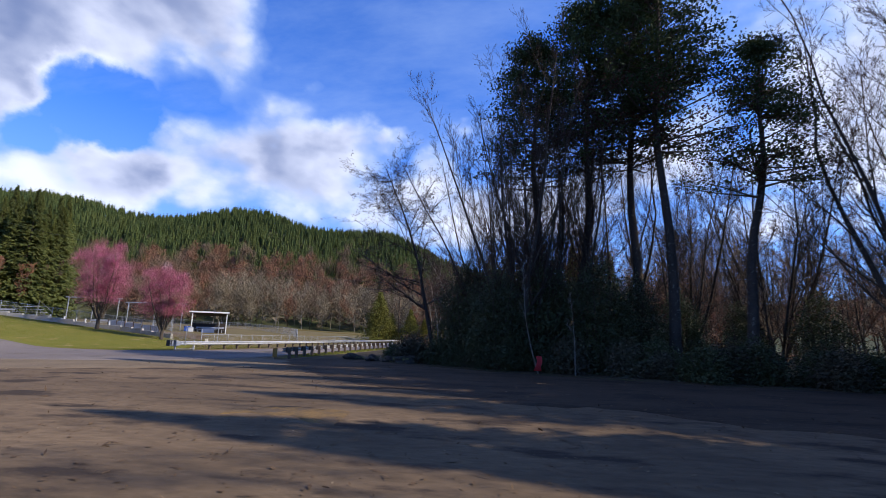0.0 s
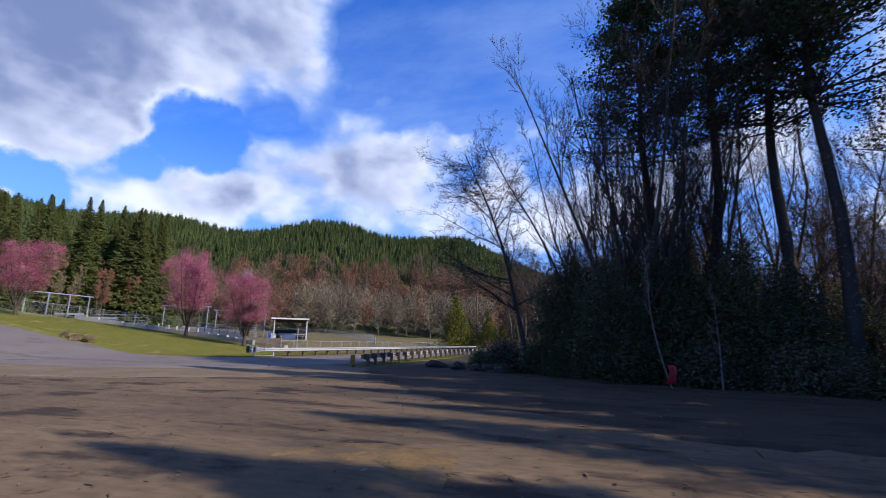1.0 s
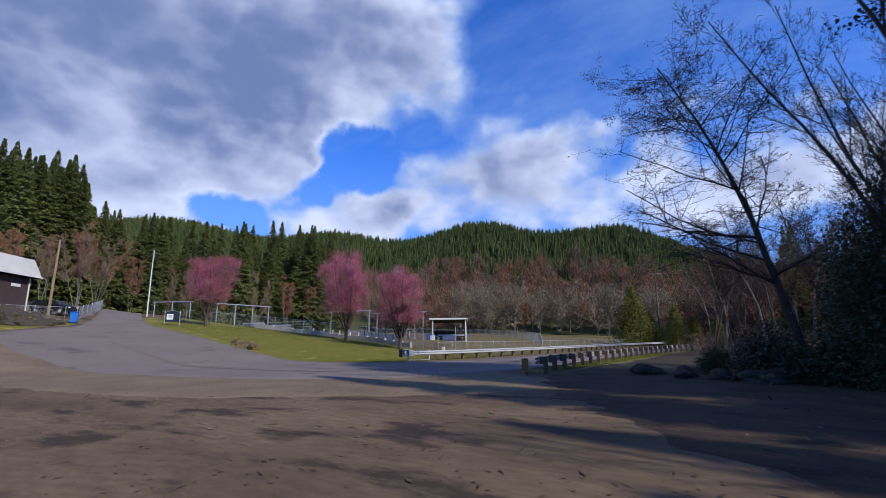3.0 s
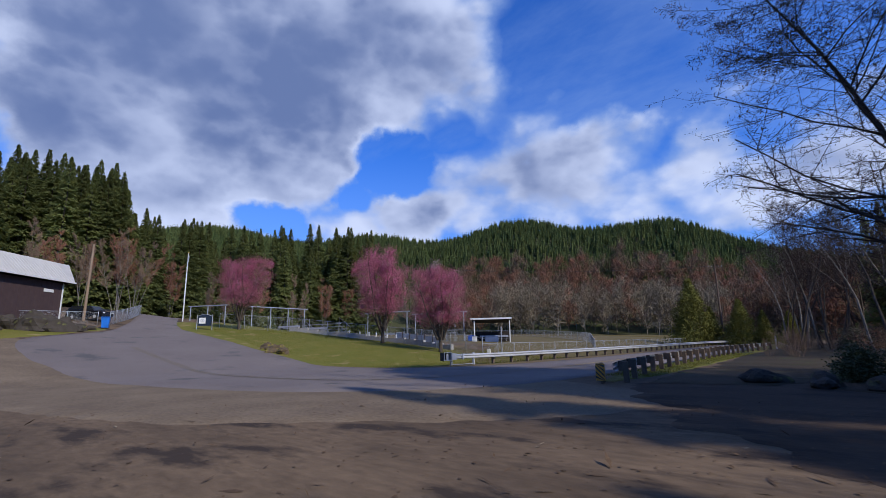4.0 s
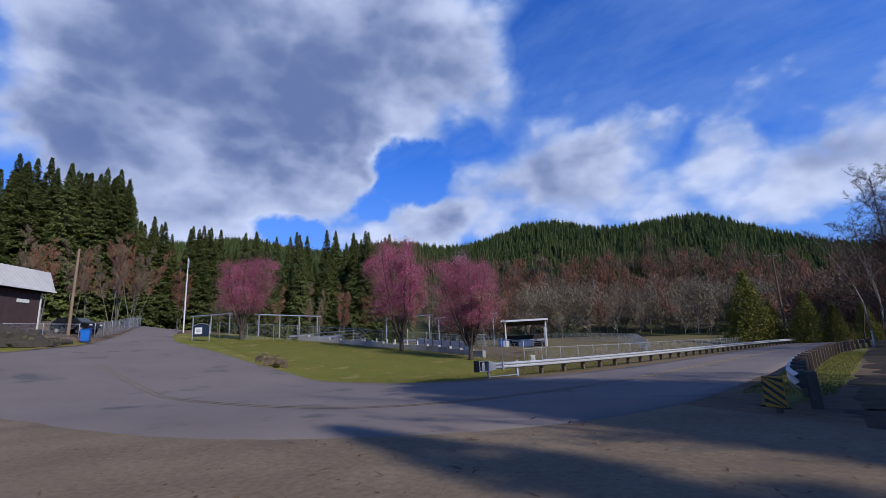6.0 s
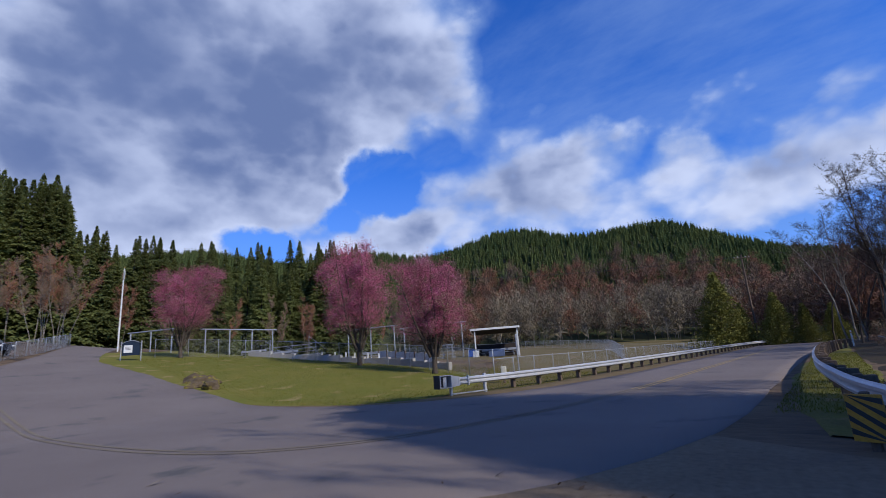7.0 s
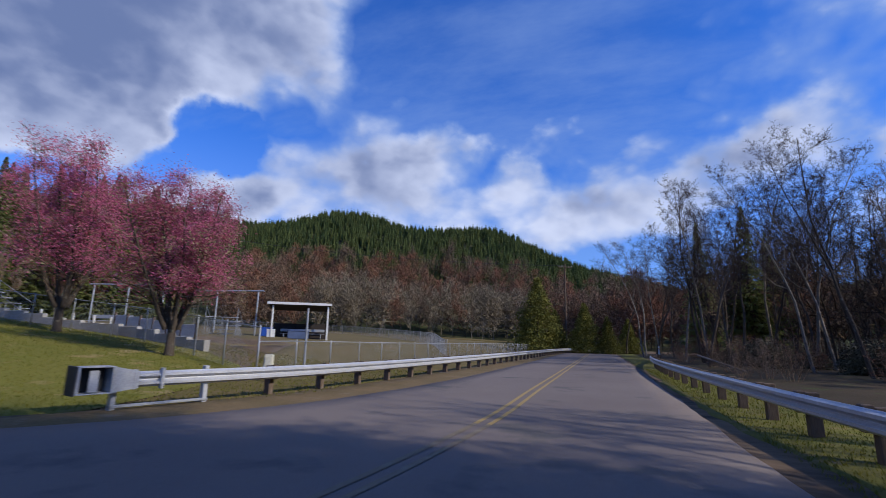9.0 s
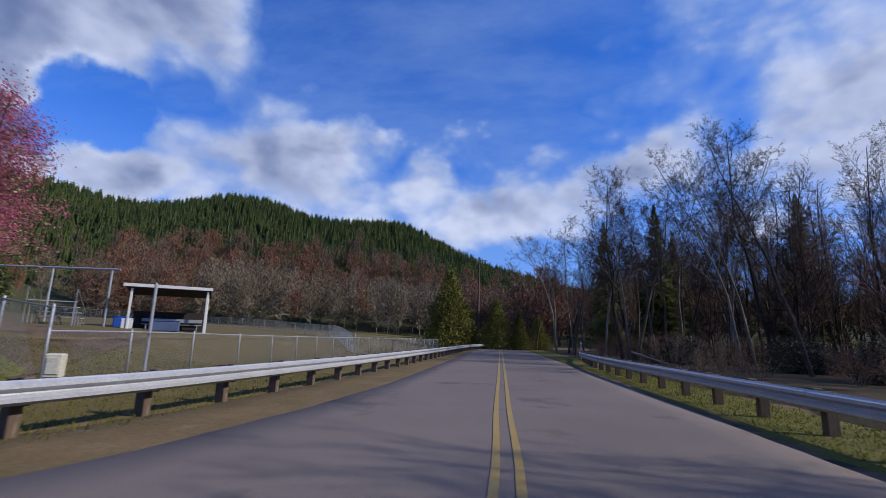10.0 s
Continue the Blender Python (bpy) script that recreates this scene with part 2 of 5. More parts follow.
BRAMBLE = tone("bramble_leaves", (0.09, 0.085, 0.035), (0.07, 0.05, 0.03), 0.7, 0.6, 3, None, 0.6, 1, 0.0, rand=0.25)
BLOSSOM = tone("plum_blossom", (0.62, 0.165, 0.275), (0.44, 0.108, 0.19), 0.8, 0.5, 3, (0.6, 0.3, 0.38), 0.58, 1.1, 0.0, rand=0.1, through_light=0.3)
# white blossom and sunlit top twigs in one tone, sunlight put into the colour
PALE_SUNLIT_BLOSSOM = tone("pale_sunlit_plum_blossom", (0.74, 0.56, 0.6), (0.62, 0.38, 0.46), 0.8, 0.5, 3, None, 0.6, 1, 0.0, through_light=0.3)

LICHEN = tone("hanging_lichen", (0.4, 0.36, 0.2), (0.3, 0.29, 0.15), 0.9, 0.8, 5, None, 0.6, 1, 0.0, through_light=0.2)

# ---- shape helpers ----


def smooth(a, b, x):
    t = min(1.0, max(0.0, (x - a) / (b - a)))
    return t * t * (3 - 2 * t)


def mixf(a, b, t):
    return a + (b - a) * t


def ground_z(x, y):
    """Height of the land: flat road, bank and field rising to the west, wooded hill round the valley."""
    north = smooth(33, 44, y)
    d = mixf(-35.5, -28.5, north) - x
    d = d if d > 4 else (math.log1p(math.exp(d * 1.2)) / 1.2 if d > -12 else 0.0)
    d = 60 + (d - 60) * 0.1 if d > 60 else d
    z = mixf(0.128, mixf(0.1, 0.055, smooth(44, 62, y)), north) * d
    z += 0.5 * smooth(-31, -37.5, x) * smooth(50, 57, y) * smooth(-75, -60, x)
    r = math.hypot(x + 14, y - 25)
    if r > 80:
        az = math.degrees(math.atan2(x + 14, y - 25))
        r0 = mixf(105, 190, smooth(-72, -42, az)) if az < 20 else mixf(190, 110, smooth(20, 60, az))
        top = 71 + 11 * math.exp(-((az + 28) / 11) ** 2)
        top = top * mixf(1, 0.42, smooth(-14, 10, az)) if az > -95 else mixf(71, 30, smooth(95, 140, -az))
        t = max(0.0, (r - r0) / (345 - r0))
        z += top * (smooth(0, 1.15, t) if t < 1.15 else 1.0) * (1 + 0.05 * math.sin(az * 0.35) * min(1, t))
    return z


def curve(points, n):
    """Evenly spaced points on a smooth curve through the given ones."""
    p = np.array(points, float)
    q = np.vstack([2 * p[0] - p[1], p, 2 * p[-1] - p[-2]])
    out = []
    for i in range(len(p) - 1):
        a, b, c, d = q[i:i + 4]
        for t in np.linspace(0, 1, 24, endpoint=False):
            out.append(0.5 * (2 * b + (c - a) * t + (2 * a - 5 * b + 4 * c - d) * t * t + (3 * b - a - 3 * c + d) * t ** 3))
    out = np.array(out + [p[-1]])
    s = np.concatenate([[0], np.cumsum(np.linalg.norm(np.diff(out, axis=0), axis=1))])
    return np.stack([np.interp(np.linspace(0, s[-1], n), s, out[:, k]) for k in range(out.shape[1])], 1)


def mesh(name, verts, faces, mat, shade=False):
    me = bpy.data.meshes.new(name)
    me.from_pydata([tuple(v) for v in verts], [], [tuple(f) for f in faces])
    for m in mat if isinstance(mat, (list, tuple)) else (mat,):
        me.materials.append(m)
    if shade:
        me.shade_smooth()
    me.update()
    return me


def mesh_np(name, v, f, mat, shade=False):
    """As mesh(), for arrays of verts and four-sided faces."""
    me = bpy.data.meshes.new(name)
    v, f = np.asarray(v, np.float32), np.asarray(f, np.int32)
    me.vertices.add(len(v))
    me.vertices.foreach_set("co", v.ravel())
    me.loops.add(f.size)
    me.loops.foreach_set("vertex_index", f.ravel())
    me.polygons.add(len(f))
    me.polygons.foreach_set("loop_start", np.arange(0, f.size, 4, dtype=np.int32))
    for m in mat if isinstance(mat, (list, tuple)) else (mat,):
        me.materials.append(m)
    me.update(calc_edges=True)
    if shade:
        me.shade_smooth()
    return me


def sheet(name, edge_a, edge_b, across, lift, mat, label, category, n=120, ragged=0.0):
    """A strip of ground between two curves with worn, uneven edges, following the land."""
    a, b = curve(edge_a, n), curve(edge_b, n)
    across += 2
    v, f = [], []
    for i in range(n):
        w = b[i] - a[i]
        w = w / (np.linalg.norm(w) + 1e-6)
        ja = noise.noise(Vector((*a[i] * 0.35, 1.0))) + 0.6 * noise.noise(Vector((*a[i] * 1.3, 4.0)))
        jb = noise.noise(Vector((*b[i] * 0.35, 7.0))) + 0.6 * noise.noise(Vector((*b[i] * 1.3, 9.0)))
        p, q = a[i] + w * ja * ragged, b[i] + w * jb * ragged
        v.append((*(p - w * 0.06), ground_z(*(p - w * 0.06)) - 0.02))
        for k in range(across - 1):
            t = k / (across - 2)
            x, y = p * (1 - t) + q * t
            v.append((x, y, ground_z(x, y) + lift))
        v.append((*(q + w * 0.06), ground_z(*(q + w * 0.06)) - 0.02))
    for i in range(n - 1):
        for k in range(across):
            o = i * (across + 1) + k
            f.append((o, o + 1, o + across + 2, o + across + 1))
    ob = new(name, mesh(name, v, f, mat, True))
    return tagged(ob, label, category, "", "structure")


class Build:
    """Gathers verts and faces of one mesh."""

    def __init__(self):
        self.v, self.f = [], []

    def add(self, verts, faces):
        o = len(self.v)
        self.v += [tuple(p) for p in verts]
        self.f += [tuple(i + o for i in q) for q in faces]
        return self

    def box(self, size, at=(0, 0, 0), turn=None, bevel=0.0):
        sx, sy, sz = (s / 2 for s in size)
        b = min(bevel, sx * 0.9, sy * 0.9, sz * 0.9)
        v, f = [], []
        if b <= 0:
            v = [Vector((x * sx, y * sy, z * sz)) for z in (-1, 1) for y in (-1, 1) for x in (-1, 1)]
            f = [(0, 2, 3, 1), (4, 5, 7, 6), (0, 1, 5, 4), (2, 6, 7, 3), (0, 4, 6, 2), (1, 3, 7, 5)]
        else:
            ring = [(sx - b, -sy), (sx, -sy + b), (sx, sy - b), (sx - b, sy), (-sx + b, sy), (-sx, sy - b), (-sx, -sy + b), (-sx + b, -sy)]
            inner = [(x * (1 - b / sx), y * (1 - b / sy)) for x, y in ring]
            for loop, z in ((inner, -sz), (ring, -sz + b), (ring, sz - b), (inner, sz)):
                v += [Vector((x, y, z)) for x, y in loop]
            for r in range(3):
                for k in range(8):
                    f.append((r * 8 + k, r * 8 + (k + 1) % 8, r * 8 + 8 + (k + 1) % 8, r * 8 + 8 + k))
            f += [tuple(range(7, -1, -1)), tuple(range(24, 32))]
        m = turn if turn else Matrix.Identity(4)
        return self.add([m @ p + Vector(at) for p in v], f)

    def tube(self, points, radii, sides=8, cap=True):
        pts = [Vector(p) for p in points]
        rs = radii if isinstance(radii, (list, tuple)) else [radii] * len(pts)
        v, f = [], []
        for i, p in enumerate(pts):
            d = (pts[min(i + 1, len(pts) - 1)] - pts[max(i - 1, 0)]).normalized()
            u = d.cross(Vector((0, 0, 1)) if abs(d.z) < 0.95 else Vector((0, 1, 0))).normalized()
            w = u.cross(d)
            for k in range(sides):
                a = 2 * math.pi * k / sides
                v.append(p + (u * math.cos(a) + w * math.sin(a)) * rs[i])
        for i in range(len(pts) - 1):
            for k in range(sides):
                f.append((i * sides + k, i * sides + (k + 1) % sides, (i + 1) * sides + (k + 1) % sides, (i + 1) * sides + k))
        if cap:
            f += [tuple(range(sides - 1, -1, -1)), tuple(range(len(v) - sides, len(v)))]
        return self.add(v, f)

    def object(self, name, mat, parent=None, label="", shade=False):
        ob = new(name, mesh(name, self.v, self.f, mat, shade))
        if parent:
            ob.parent = parent
        if label:
            ob["label"] = label
        return ob


def thing(name, label, category, at=(0, 0, 0), turn=0.0, group="", kind=""):
    ob = new(name)
    ob.matrix_basis = pose(*at, 0, 0, turn)
    return tagged(ob, label, category, group, kind)


def part_mesh(name, me, parent, label=""):
    ob = new(name, me)
    ob.parent = parent
    if label:
        ob["label"] = label
    return ob

# ---- land ----
def land_axis(lo, hi, step, outer):
    near = np.arange(lo, hi + step, step)
    a = [lo - s for s in outer]
    b = [hi + s for s in outer]
    return np.array(sorted(a) + list(near) + b)


OUT = [3, 7] + list(range(13, 400, 12)) + [430, 520, 700, 1000, 1500, 2400]
gx, gy = land_axis(-100, 40, 1.0, OUT), land_axis(-20, 130, 1.0, OUT)
gv = [(x, y, ground_z(x, y)) for y in gy for x in gx]
gw = len(gx)
gf, gm = [], []
for j in range(len(gy) - 1):
    for i in range(gw - 1):
        gf.append((j * gw + i, j * gw + i + 1, (j + 1) * gw + i + 1, (j + 1) * gw + i))
        gm.append(1 if math.hypot(gx[i] + 14, gy[j] - 25) > 120 else 0)
gme = mesh("ground", gv, gf, (DIRT, HILL), True)
gme.polygons.foreach_set("material_index", gm)
tagged(new("ground", gme), "brown packed dirt lot and wooded valley floor", "ground", "", "structure")

ROAD_W = [(-23.8, 150), (-23.4, 90), (-23.4, 60), (-23.7, 46), (-25.0, 38.5), (-28, 34.2), (-34, 33.0), (-43, 33.2), (-53, 33.6), (-62, 33.8), (-72, 37), (-90, 44)]
ROAD_E = [(-16.3, 150), (-16.1, 90), (-16.0, 60), (-16.1, 40), (-16.2, 31), (-18, 25.5), (-23, 21.8), (-32, 20.0), (-46, 18.6), (-54, 19.8), (-57.4, 23.6), (-60.5, 26.9), (-72, 32), (-90, 38.5)]
road = sheet("road", ROAD_W, ROAD_E, 10, 0.03, ASPHALT, "worn grey asphalt road bending into a driveway", "road", 320, 0.14)
mid = curve([(-20.2, 150), (-20.0, 90), (-20.05, 60), (-20.1, 46), (-20.15, 38.5), (-20.9, 31.8), (-22.6, 27.4), (-26.5, 25.5), (-36, 25.0), (-50, 25.3), (-58, 27.5)], 170)
FADED = tone("faded_road_yellow", (0.205, 0.165, 0.11), (0.18, 0.15, 0.115), 0.8, 1, 30, (0.18, 0.155, 0.12), 0.55, 3.0, 0.2)
t = np.gradient(mid, axis=0)
nrm = np.stack([-t[:, 1], t[:, 0]], 1) / np.linalg.norm(t, axis=1)[:, None]
for side in (-0.13, 0.13):
    line = mid + nrm * side
    for lo_i, hi_i, paint, word in ((0, 118, YELLOW, "yellow centre line on asphalt"), (118, 158, FADED, "worn faded yellow centre line in the bend")):
        b = Build()
        for k in range(lo_i, hi_i):
            q = [line[k] - nrm[k] * 0.05, line[k] + nrm[k] * 0.05, line[k + 1] + nrm[k + 1] * 0.05, line[k + 1] - nrm[k + 1] * 0.05]
            b.add([(x, y, ground_z(x, y) + 0.04) for x, y in q], [(0, 1, 2, 3)])
        tagged(b.object("road_marking", paint), word, "road marking", "", "structure")
sheet("shoulder", [(-25.6, 150), (-25.4, 90), (-25.3, 60), (-25.7, 45), (-27.2, 37.2), (-30, 34.1), (-36, 33.0)], [(-23.0, 150), (-22.8, 90), (-22.8, 60), (-23.0, 46), (-24.2, 38.6), (-27.4, 33.4), (-34, 32.0)], 3, 0.024, SHOULDER, "brown dirt and moss shoulder beside the road", "shoulder", 240, 0.3)
sheet("lawn", [(-27.6, 37.0), (-30, 34.0), (-36, 32.4), (-44, 32.5), (-52, 32.9), (-58, 33.0), (-64, 33.6), (-71, 36.2)], [(-30.2, 44), (-33, 46.6), (-38, 48.6), (-46, 49.4), (-54, 49), (-61, 48), (-70, 46.5), (-78, 46)], 14, 0.02, LAWN, "short green lawn with tan patches", "lawn", 200, 0.3)
sheet("bank", [(-25.7, 150), (-25.5, 90), (-25.4, 60), (-25.8, 45), (-27.4, 37)], [(-46, 150), (-40, 100), (-38, 66), (-36, 54), (-30.4, 44)], 10, 0.015, DRY, "dry olive and tan grass bank behind the guardrail", "grass bank", 160, 0.5)
sheet("field", [(-45, 150), (-40, 100), (-38, 66), (-37.6, 54), (-44, 50), (-56, 49), (-68, 47.4), (-82, 47)], [(-100, 175), (-110, 150), (-112, 125), (-112, 110), (-112, 96), (-110, 80), (-108, 66)], 14, 0.01, FIELD, "pale gravel and grass ball field", "field")
sheet("far_slope", [(-44, 150), (-70, 146), (-100, 138), (-125, 120)], [(-40, 190), (-80, 190), (-120, 175), (-150, 150)], 6, 0.15, DRY, "tan dry grass slope below the woods", "grass slope", 40)
sheet("verge", [(-15.8, 120), (-15.7, 60), (-15.7, 44), (-15.3, 36), (-14.6, 30.6)], [(-13.4, 120), (-13.6, 60), (-13.4, 44), (-13.6, 36), (-14.2, 30.4)], 4, 0.03, VERGE, "mossy green grass verge under the guardrail", "grass verge", 240, 0.25)
sheet("lot_edge", [(-17.4, 31), (-19.0, 26.2), (-23.6, 22.7), (-32, 20.9), (-46, 19.5), (-53.8, 20.6)], [(-10.5, 27), (-12.5, 22), (-20, 16.5), (-32, 14.5), (-46, 13.5), (-56, 14)], 6, 0.012, TAN_DIRT, "tan sandy dirt strip along the asphalt edge", "dirt strip", 260, 0.45)
sheet("grass_island", [(-52.6, 17.6), (-55.6, 20), (-58.4, 23.8), (-61.4, 26.7)], [(-58, 12.5), (-63, 16.5), (-66.5, 21), (-67, 25)], 5, 0.02, LAWN, "mossy grass patch round the driveway boulders", "grass patch", 40, 0.4)

sheet("forest_floor", [(-13.3, 120), (-13.5, 60), (-12.4, 40), (-8.5, 32.5), (-4, 28), (2, 24.6), (10, 22), (26, 19)], [(70, 130), (70, 100), (68, 70), (66, 60), (64, 50), (62, 40), (60, 30), (56, 12)], 14, 0.02, FOREST, "dark brown leaf litter under the roadside trees", "forest floor", 160, 0.8)

# the dark forest tone, not the verge's, paints shade onto this grass
sheet("lot_grass", [(-13.0, 30.6), (-13.2, 33), (-13.3, 36), (-13.5, 40)], [(-9.2, 31.4), (-8.4, 34), (-8.8, 37), (-11, 40)], 5, 0.028, FOREST, "mossy strip behind the dark guardrail, shade put into its dark colour", "grass strip", 60, 0.5)

# darker sheet over the lot dirt: the trees' shade painted into its colour
SHADED_DIRT = tone("shaded_leafy_dirt", (0.05, 0.034, 0.023), (0.088, 0.06, 0.04), 0.95, 0.5, 7, (0.03, 0.022, 0.016), 0.52, 0.9, 0.8, stretch=(0.45, 1.0, 1.0))
sheet("leafy_lot_edge", [(-13.2, 30.2), (-11, 25), (-8, 20.5), (-4, 16.5), (2, 13), (10, 10), (20, 6), (34, 1)], [(-9.0, 33), (-8.3, 32.3), (-5.5, 29.4), (-4, 28.2), (2, 24.8), (10, 22.2), (18, 20.6), (28, 18.6)], 8, 0.013, SHADED_DIRT, "leaf-strewn dirt before the trees, their shade painted in as dark colour", "dirt", 200, 0.9)
RUST = tone("rusty_leaf_dirt", (0.2, 0.125, 0.052), (0.13, 0.088, 0.048), 0.95, 1.5, 9, (0.09, 0.064, 0.042), 0.5, 1.5, 0.6)
sheet("leaf_patch", [(-2.2, 8.6), (-3.6, 8.9), (-5.0, 9.0)], [(-2.4, 10.2), (-3.8, 10.6), (-5.2, 10.0)], 3, 0.014, RUST, "rust-brown patch of wet leaves on the lot", "leaf patch", 60, 0.75)

# ---- plants ----


def tubes(segs, sides):
    """Frusta for an array of segments (p0, p1, r0, r1)."""
    s = np.array(segs, float)
    p0, p1, r0, r1 = s[:, :3], s[:, 3:6], s[:, 6], s[:, 7]
    d = p1 - p0
    d /= np.linalg.norm(d, axis=1)[:, None] + 1e-9
    ref = np.where(np.abs(d[:, 2:3]) < 0.9, np.array([[0, 0, 1.0]]), np.array([[1.0, 0, 0]]))
    u = np.cross(d, ref)
    u /= np.linalg.norm(u, axis=1)[:, None] + 1e-9
    w = np.cross(u, d)
    n = len(s)
    v = np.empty((n, 2 * sides, 3))
    for k in range(sides):
        a = 2 * math.pi * k / sides
        o = u * math.cos(a) + w * math.sin(a)
        v[:, k] = p0 + o * r0[:, None]
        v[:, sides + k] = p1 + o * r1[:, None]
    f = np.array([[k, (k + 1) % sides, sides + (k + 1) % sides, sides + k] for k in range(sides)])
    return v.reshape(-1, 3), (f[None] + (np.arange(n) * 2 * sides)[:, None, None]).reshape(-1, 4)


def kites(base, axis, side, length, width):
    """Pointed leaves: base, left, tip, right."""
    m = base + axis * (length * 0.45)[:, None]
    v = np.stack([base, m - side * (width / 2)[:, None], base + axis * length[:, None], m + side * (width / 2)[:, None]], 1)
    return v.reshape(-1, 3), np.arange(len(base) * 4).reshape(-1, 4)


def unit(rng, n):
    v = rng.normal(size=(n, 3))
    return v / (np.linalg.norm(v, axis=1)[:, None] + 1e-9)


def leaf_mesh(name, rng, centres, count, spread, size, mat, squash=1.0):
    c = np.repeat(np.array(centres, float), count, axis=0)
    off = rng.normal(size=c.shape) * spread
    off[:, 2] *= squash
    n = len(c)
    a, b = unit(rng, n), unit(rng, n)
    b = np.cross(a, b)
    b /= np.linalg.norm(b, axis=1)[:, None] + 1e-9
    s = size * rng.uniform(0.6, 1.3, n)
    v, f = kites(c + off, a, b, s, s * rng.uniform(0.45, 0.75, n))
    return mesh_np(name, v, f, mat)


def ribbons(segs, rng):
    """Flat slivers for the finest twigs."""
    s = np.array(segs, float)
    p0, p1 = s[:, :3], s[:, 3:6]
    d = p1 - p0
    w = np.cross(d, unit(rng, len(s)))
    w /= np.linalg.norm(w, axis=1)[:, None] + 1e-9
    v = np.stack([p0 - w * s[:, 6:7], p0 + w * s[:, 6:7], p1 + w * s[:, 7:8], p1 - w * s[:, 7:8]], 1)
    return v.reshape(-1, 3), np.arange(len(s) * 4).reshape(-1, 4)


def skeleton(rng, height, radius, stems=1, lean=(0, 0), first=0.35, limbs=12, limb_len=0.4, angle=50, rise=0.12, depth=3, kids=(0, 4, 4, 3), wob=0.12, fan=0.25, ratio=0.5, base=0.0):
    """Branches as rows of start, end, two radii and order; and the tips."""
    segs, tips = [], []
    rnd = random.Random(int(rng.integers(1 << 30)))
    gauss, ran, uni = rnd.gauss, rnd.random, rnd.uniform
    steps = (9, 5, 3, 2, 2)

    def go(px, py, pz, dx, dy, dz, length, r, level):
        k = steps[level]
        w = wob * (0.5 if level == 0 else 1)
        h = length / k
        for i in range(k):
            dx, dy, dz = dx + gauss(0, w), dy + gauss(0, w), dz + gauss(0, w) + (rise if level else 0.05)
            m = math.sqrt(dx * dx + dy * dy + dz * dz)
            dx, dy, dz = dx / m, dy / m, dz / m
            qx, qy, qz = px + dx * h, py + dy * h, pz + dz * h
            r1 = max(0.004, r * (1 - 0.82 / k)) if level else r * (0.9 - 0.02 * i)
            segs.append((px, py, pz, qx, qy, qz, r, r1, level))
            u = (i + 1) / k
            if level < depth:
                n = int(kids[level] / k * 1.6 + ran()) if level else (int(limbs / k + ran()) if u >= first else 0)
                for _ in range(n):
                    az, an = ran() * 6.2832, math.radians(angle * uni(0.6, 1.3))
                    ox, oy, oz = math.cos(az), math.sin(az), 0.0
                    q = ox * dx + oy * dy
                    ox, oy, oz = ox - dx * q, oy - dy * q, -dz * q
                    m = math.sqrt(ox * ox + oy * oy + oz * oz) + 1e-9
                    c, s = math.cos(an), math.sin(an) / m
                    ln = height * limb_len * uni(0.6, 1.15) * (1.15 - 0.75 * u) if level == 0 else length * ratio * uni(0.6, 1.2) * (1.1 - 0.4 * u)
                    back = h * ran() * 0.7
                    go(qx - dx * back, qy - dy * back, qz - dz * back, dx * c + ox * s, dy * c + oy * s, dz * c + oz * s, ln, max(0.005, r1 * uni(0.4, 0.6)), level + 1)
            px, py, pz, r = qx, qy, qz, r1
        tips.append((px, py, pz))

    for s in range(stems):
        a = (s + ran() * 0.6) / stems * 6.28
        o = fan * (1.0, 0.55, 0.85, 0.25)[s % 4] if stems > 1 else 0
        ox, oy = math.cos(a) * o, math.sin(a) * o
        dx, dy = lean[0] + ox, lean[1] + oy
        m = math.sqrt(dx * dx + dy * dy + 1)
        go(ox * 0.6, oy * 0.6, -0.3 + base, dx / m, dy / m, 1 / m, height * uni(0.82, 1.0) * 1.03, radius * uni(0.7, 1.0), 0)
    return np.array(segs), np.array(tips)


def bare_tree(name, seed, trunk_mat, twig_mat, thick=1.0, sides=5, flat_from=3, **kw):
    """A leafless tree: trunk with limbs, and a crown of twigs. Returns the meshes and the twig tips."""
    rng = np.random.default_rng(seed)
    segs, tips = skeleton(rng, **kw)
    order = segs[:, 8]
    v, f = tubes(segs[order <= 1][:, :8], sides)
    rest = segs.copy()
    rest[:, 6:8] = np.maximum(rest[:, 6:8], 0.004) * thick
    vs, fs, o = [], [], 0
    for pick, make in (((order >= 2) & (order < flat_from), lambda q: tubes(q, 3)), ((order >= 2) & (order >= flat_from), lambda q: ribbons(q, rng))):
        if pick.any():
            a, q = make(rest[pick][:, :8])
            vs.append(a), fs.append(q + o)
            o += len(a)
    return mesh_np(name + "_trunk", v, f, trunk_mat, True), mesh_np(name + "_crown", np.concatenate(vs), np.concatenate(fs), twig_mat), tips


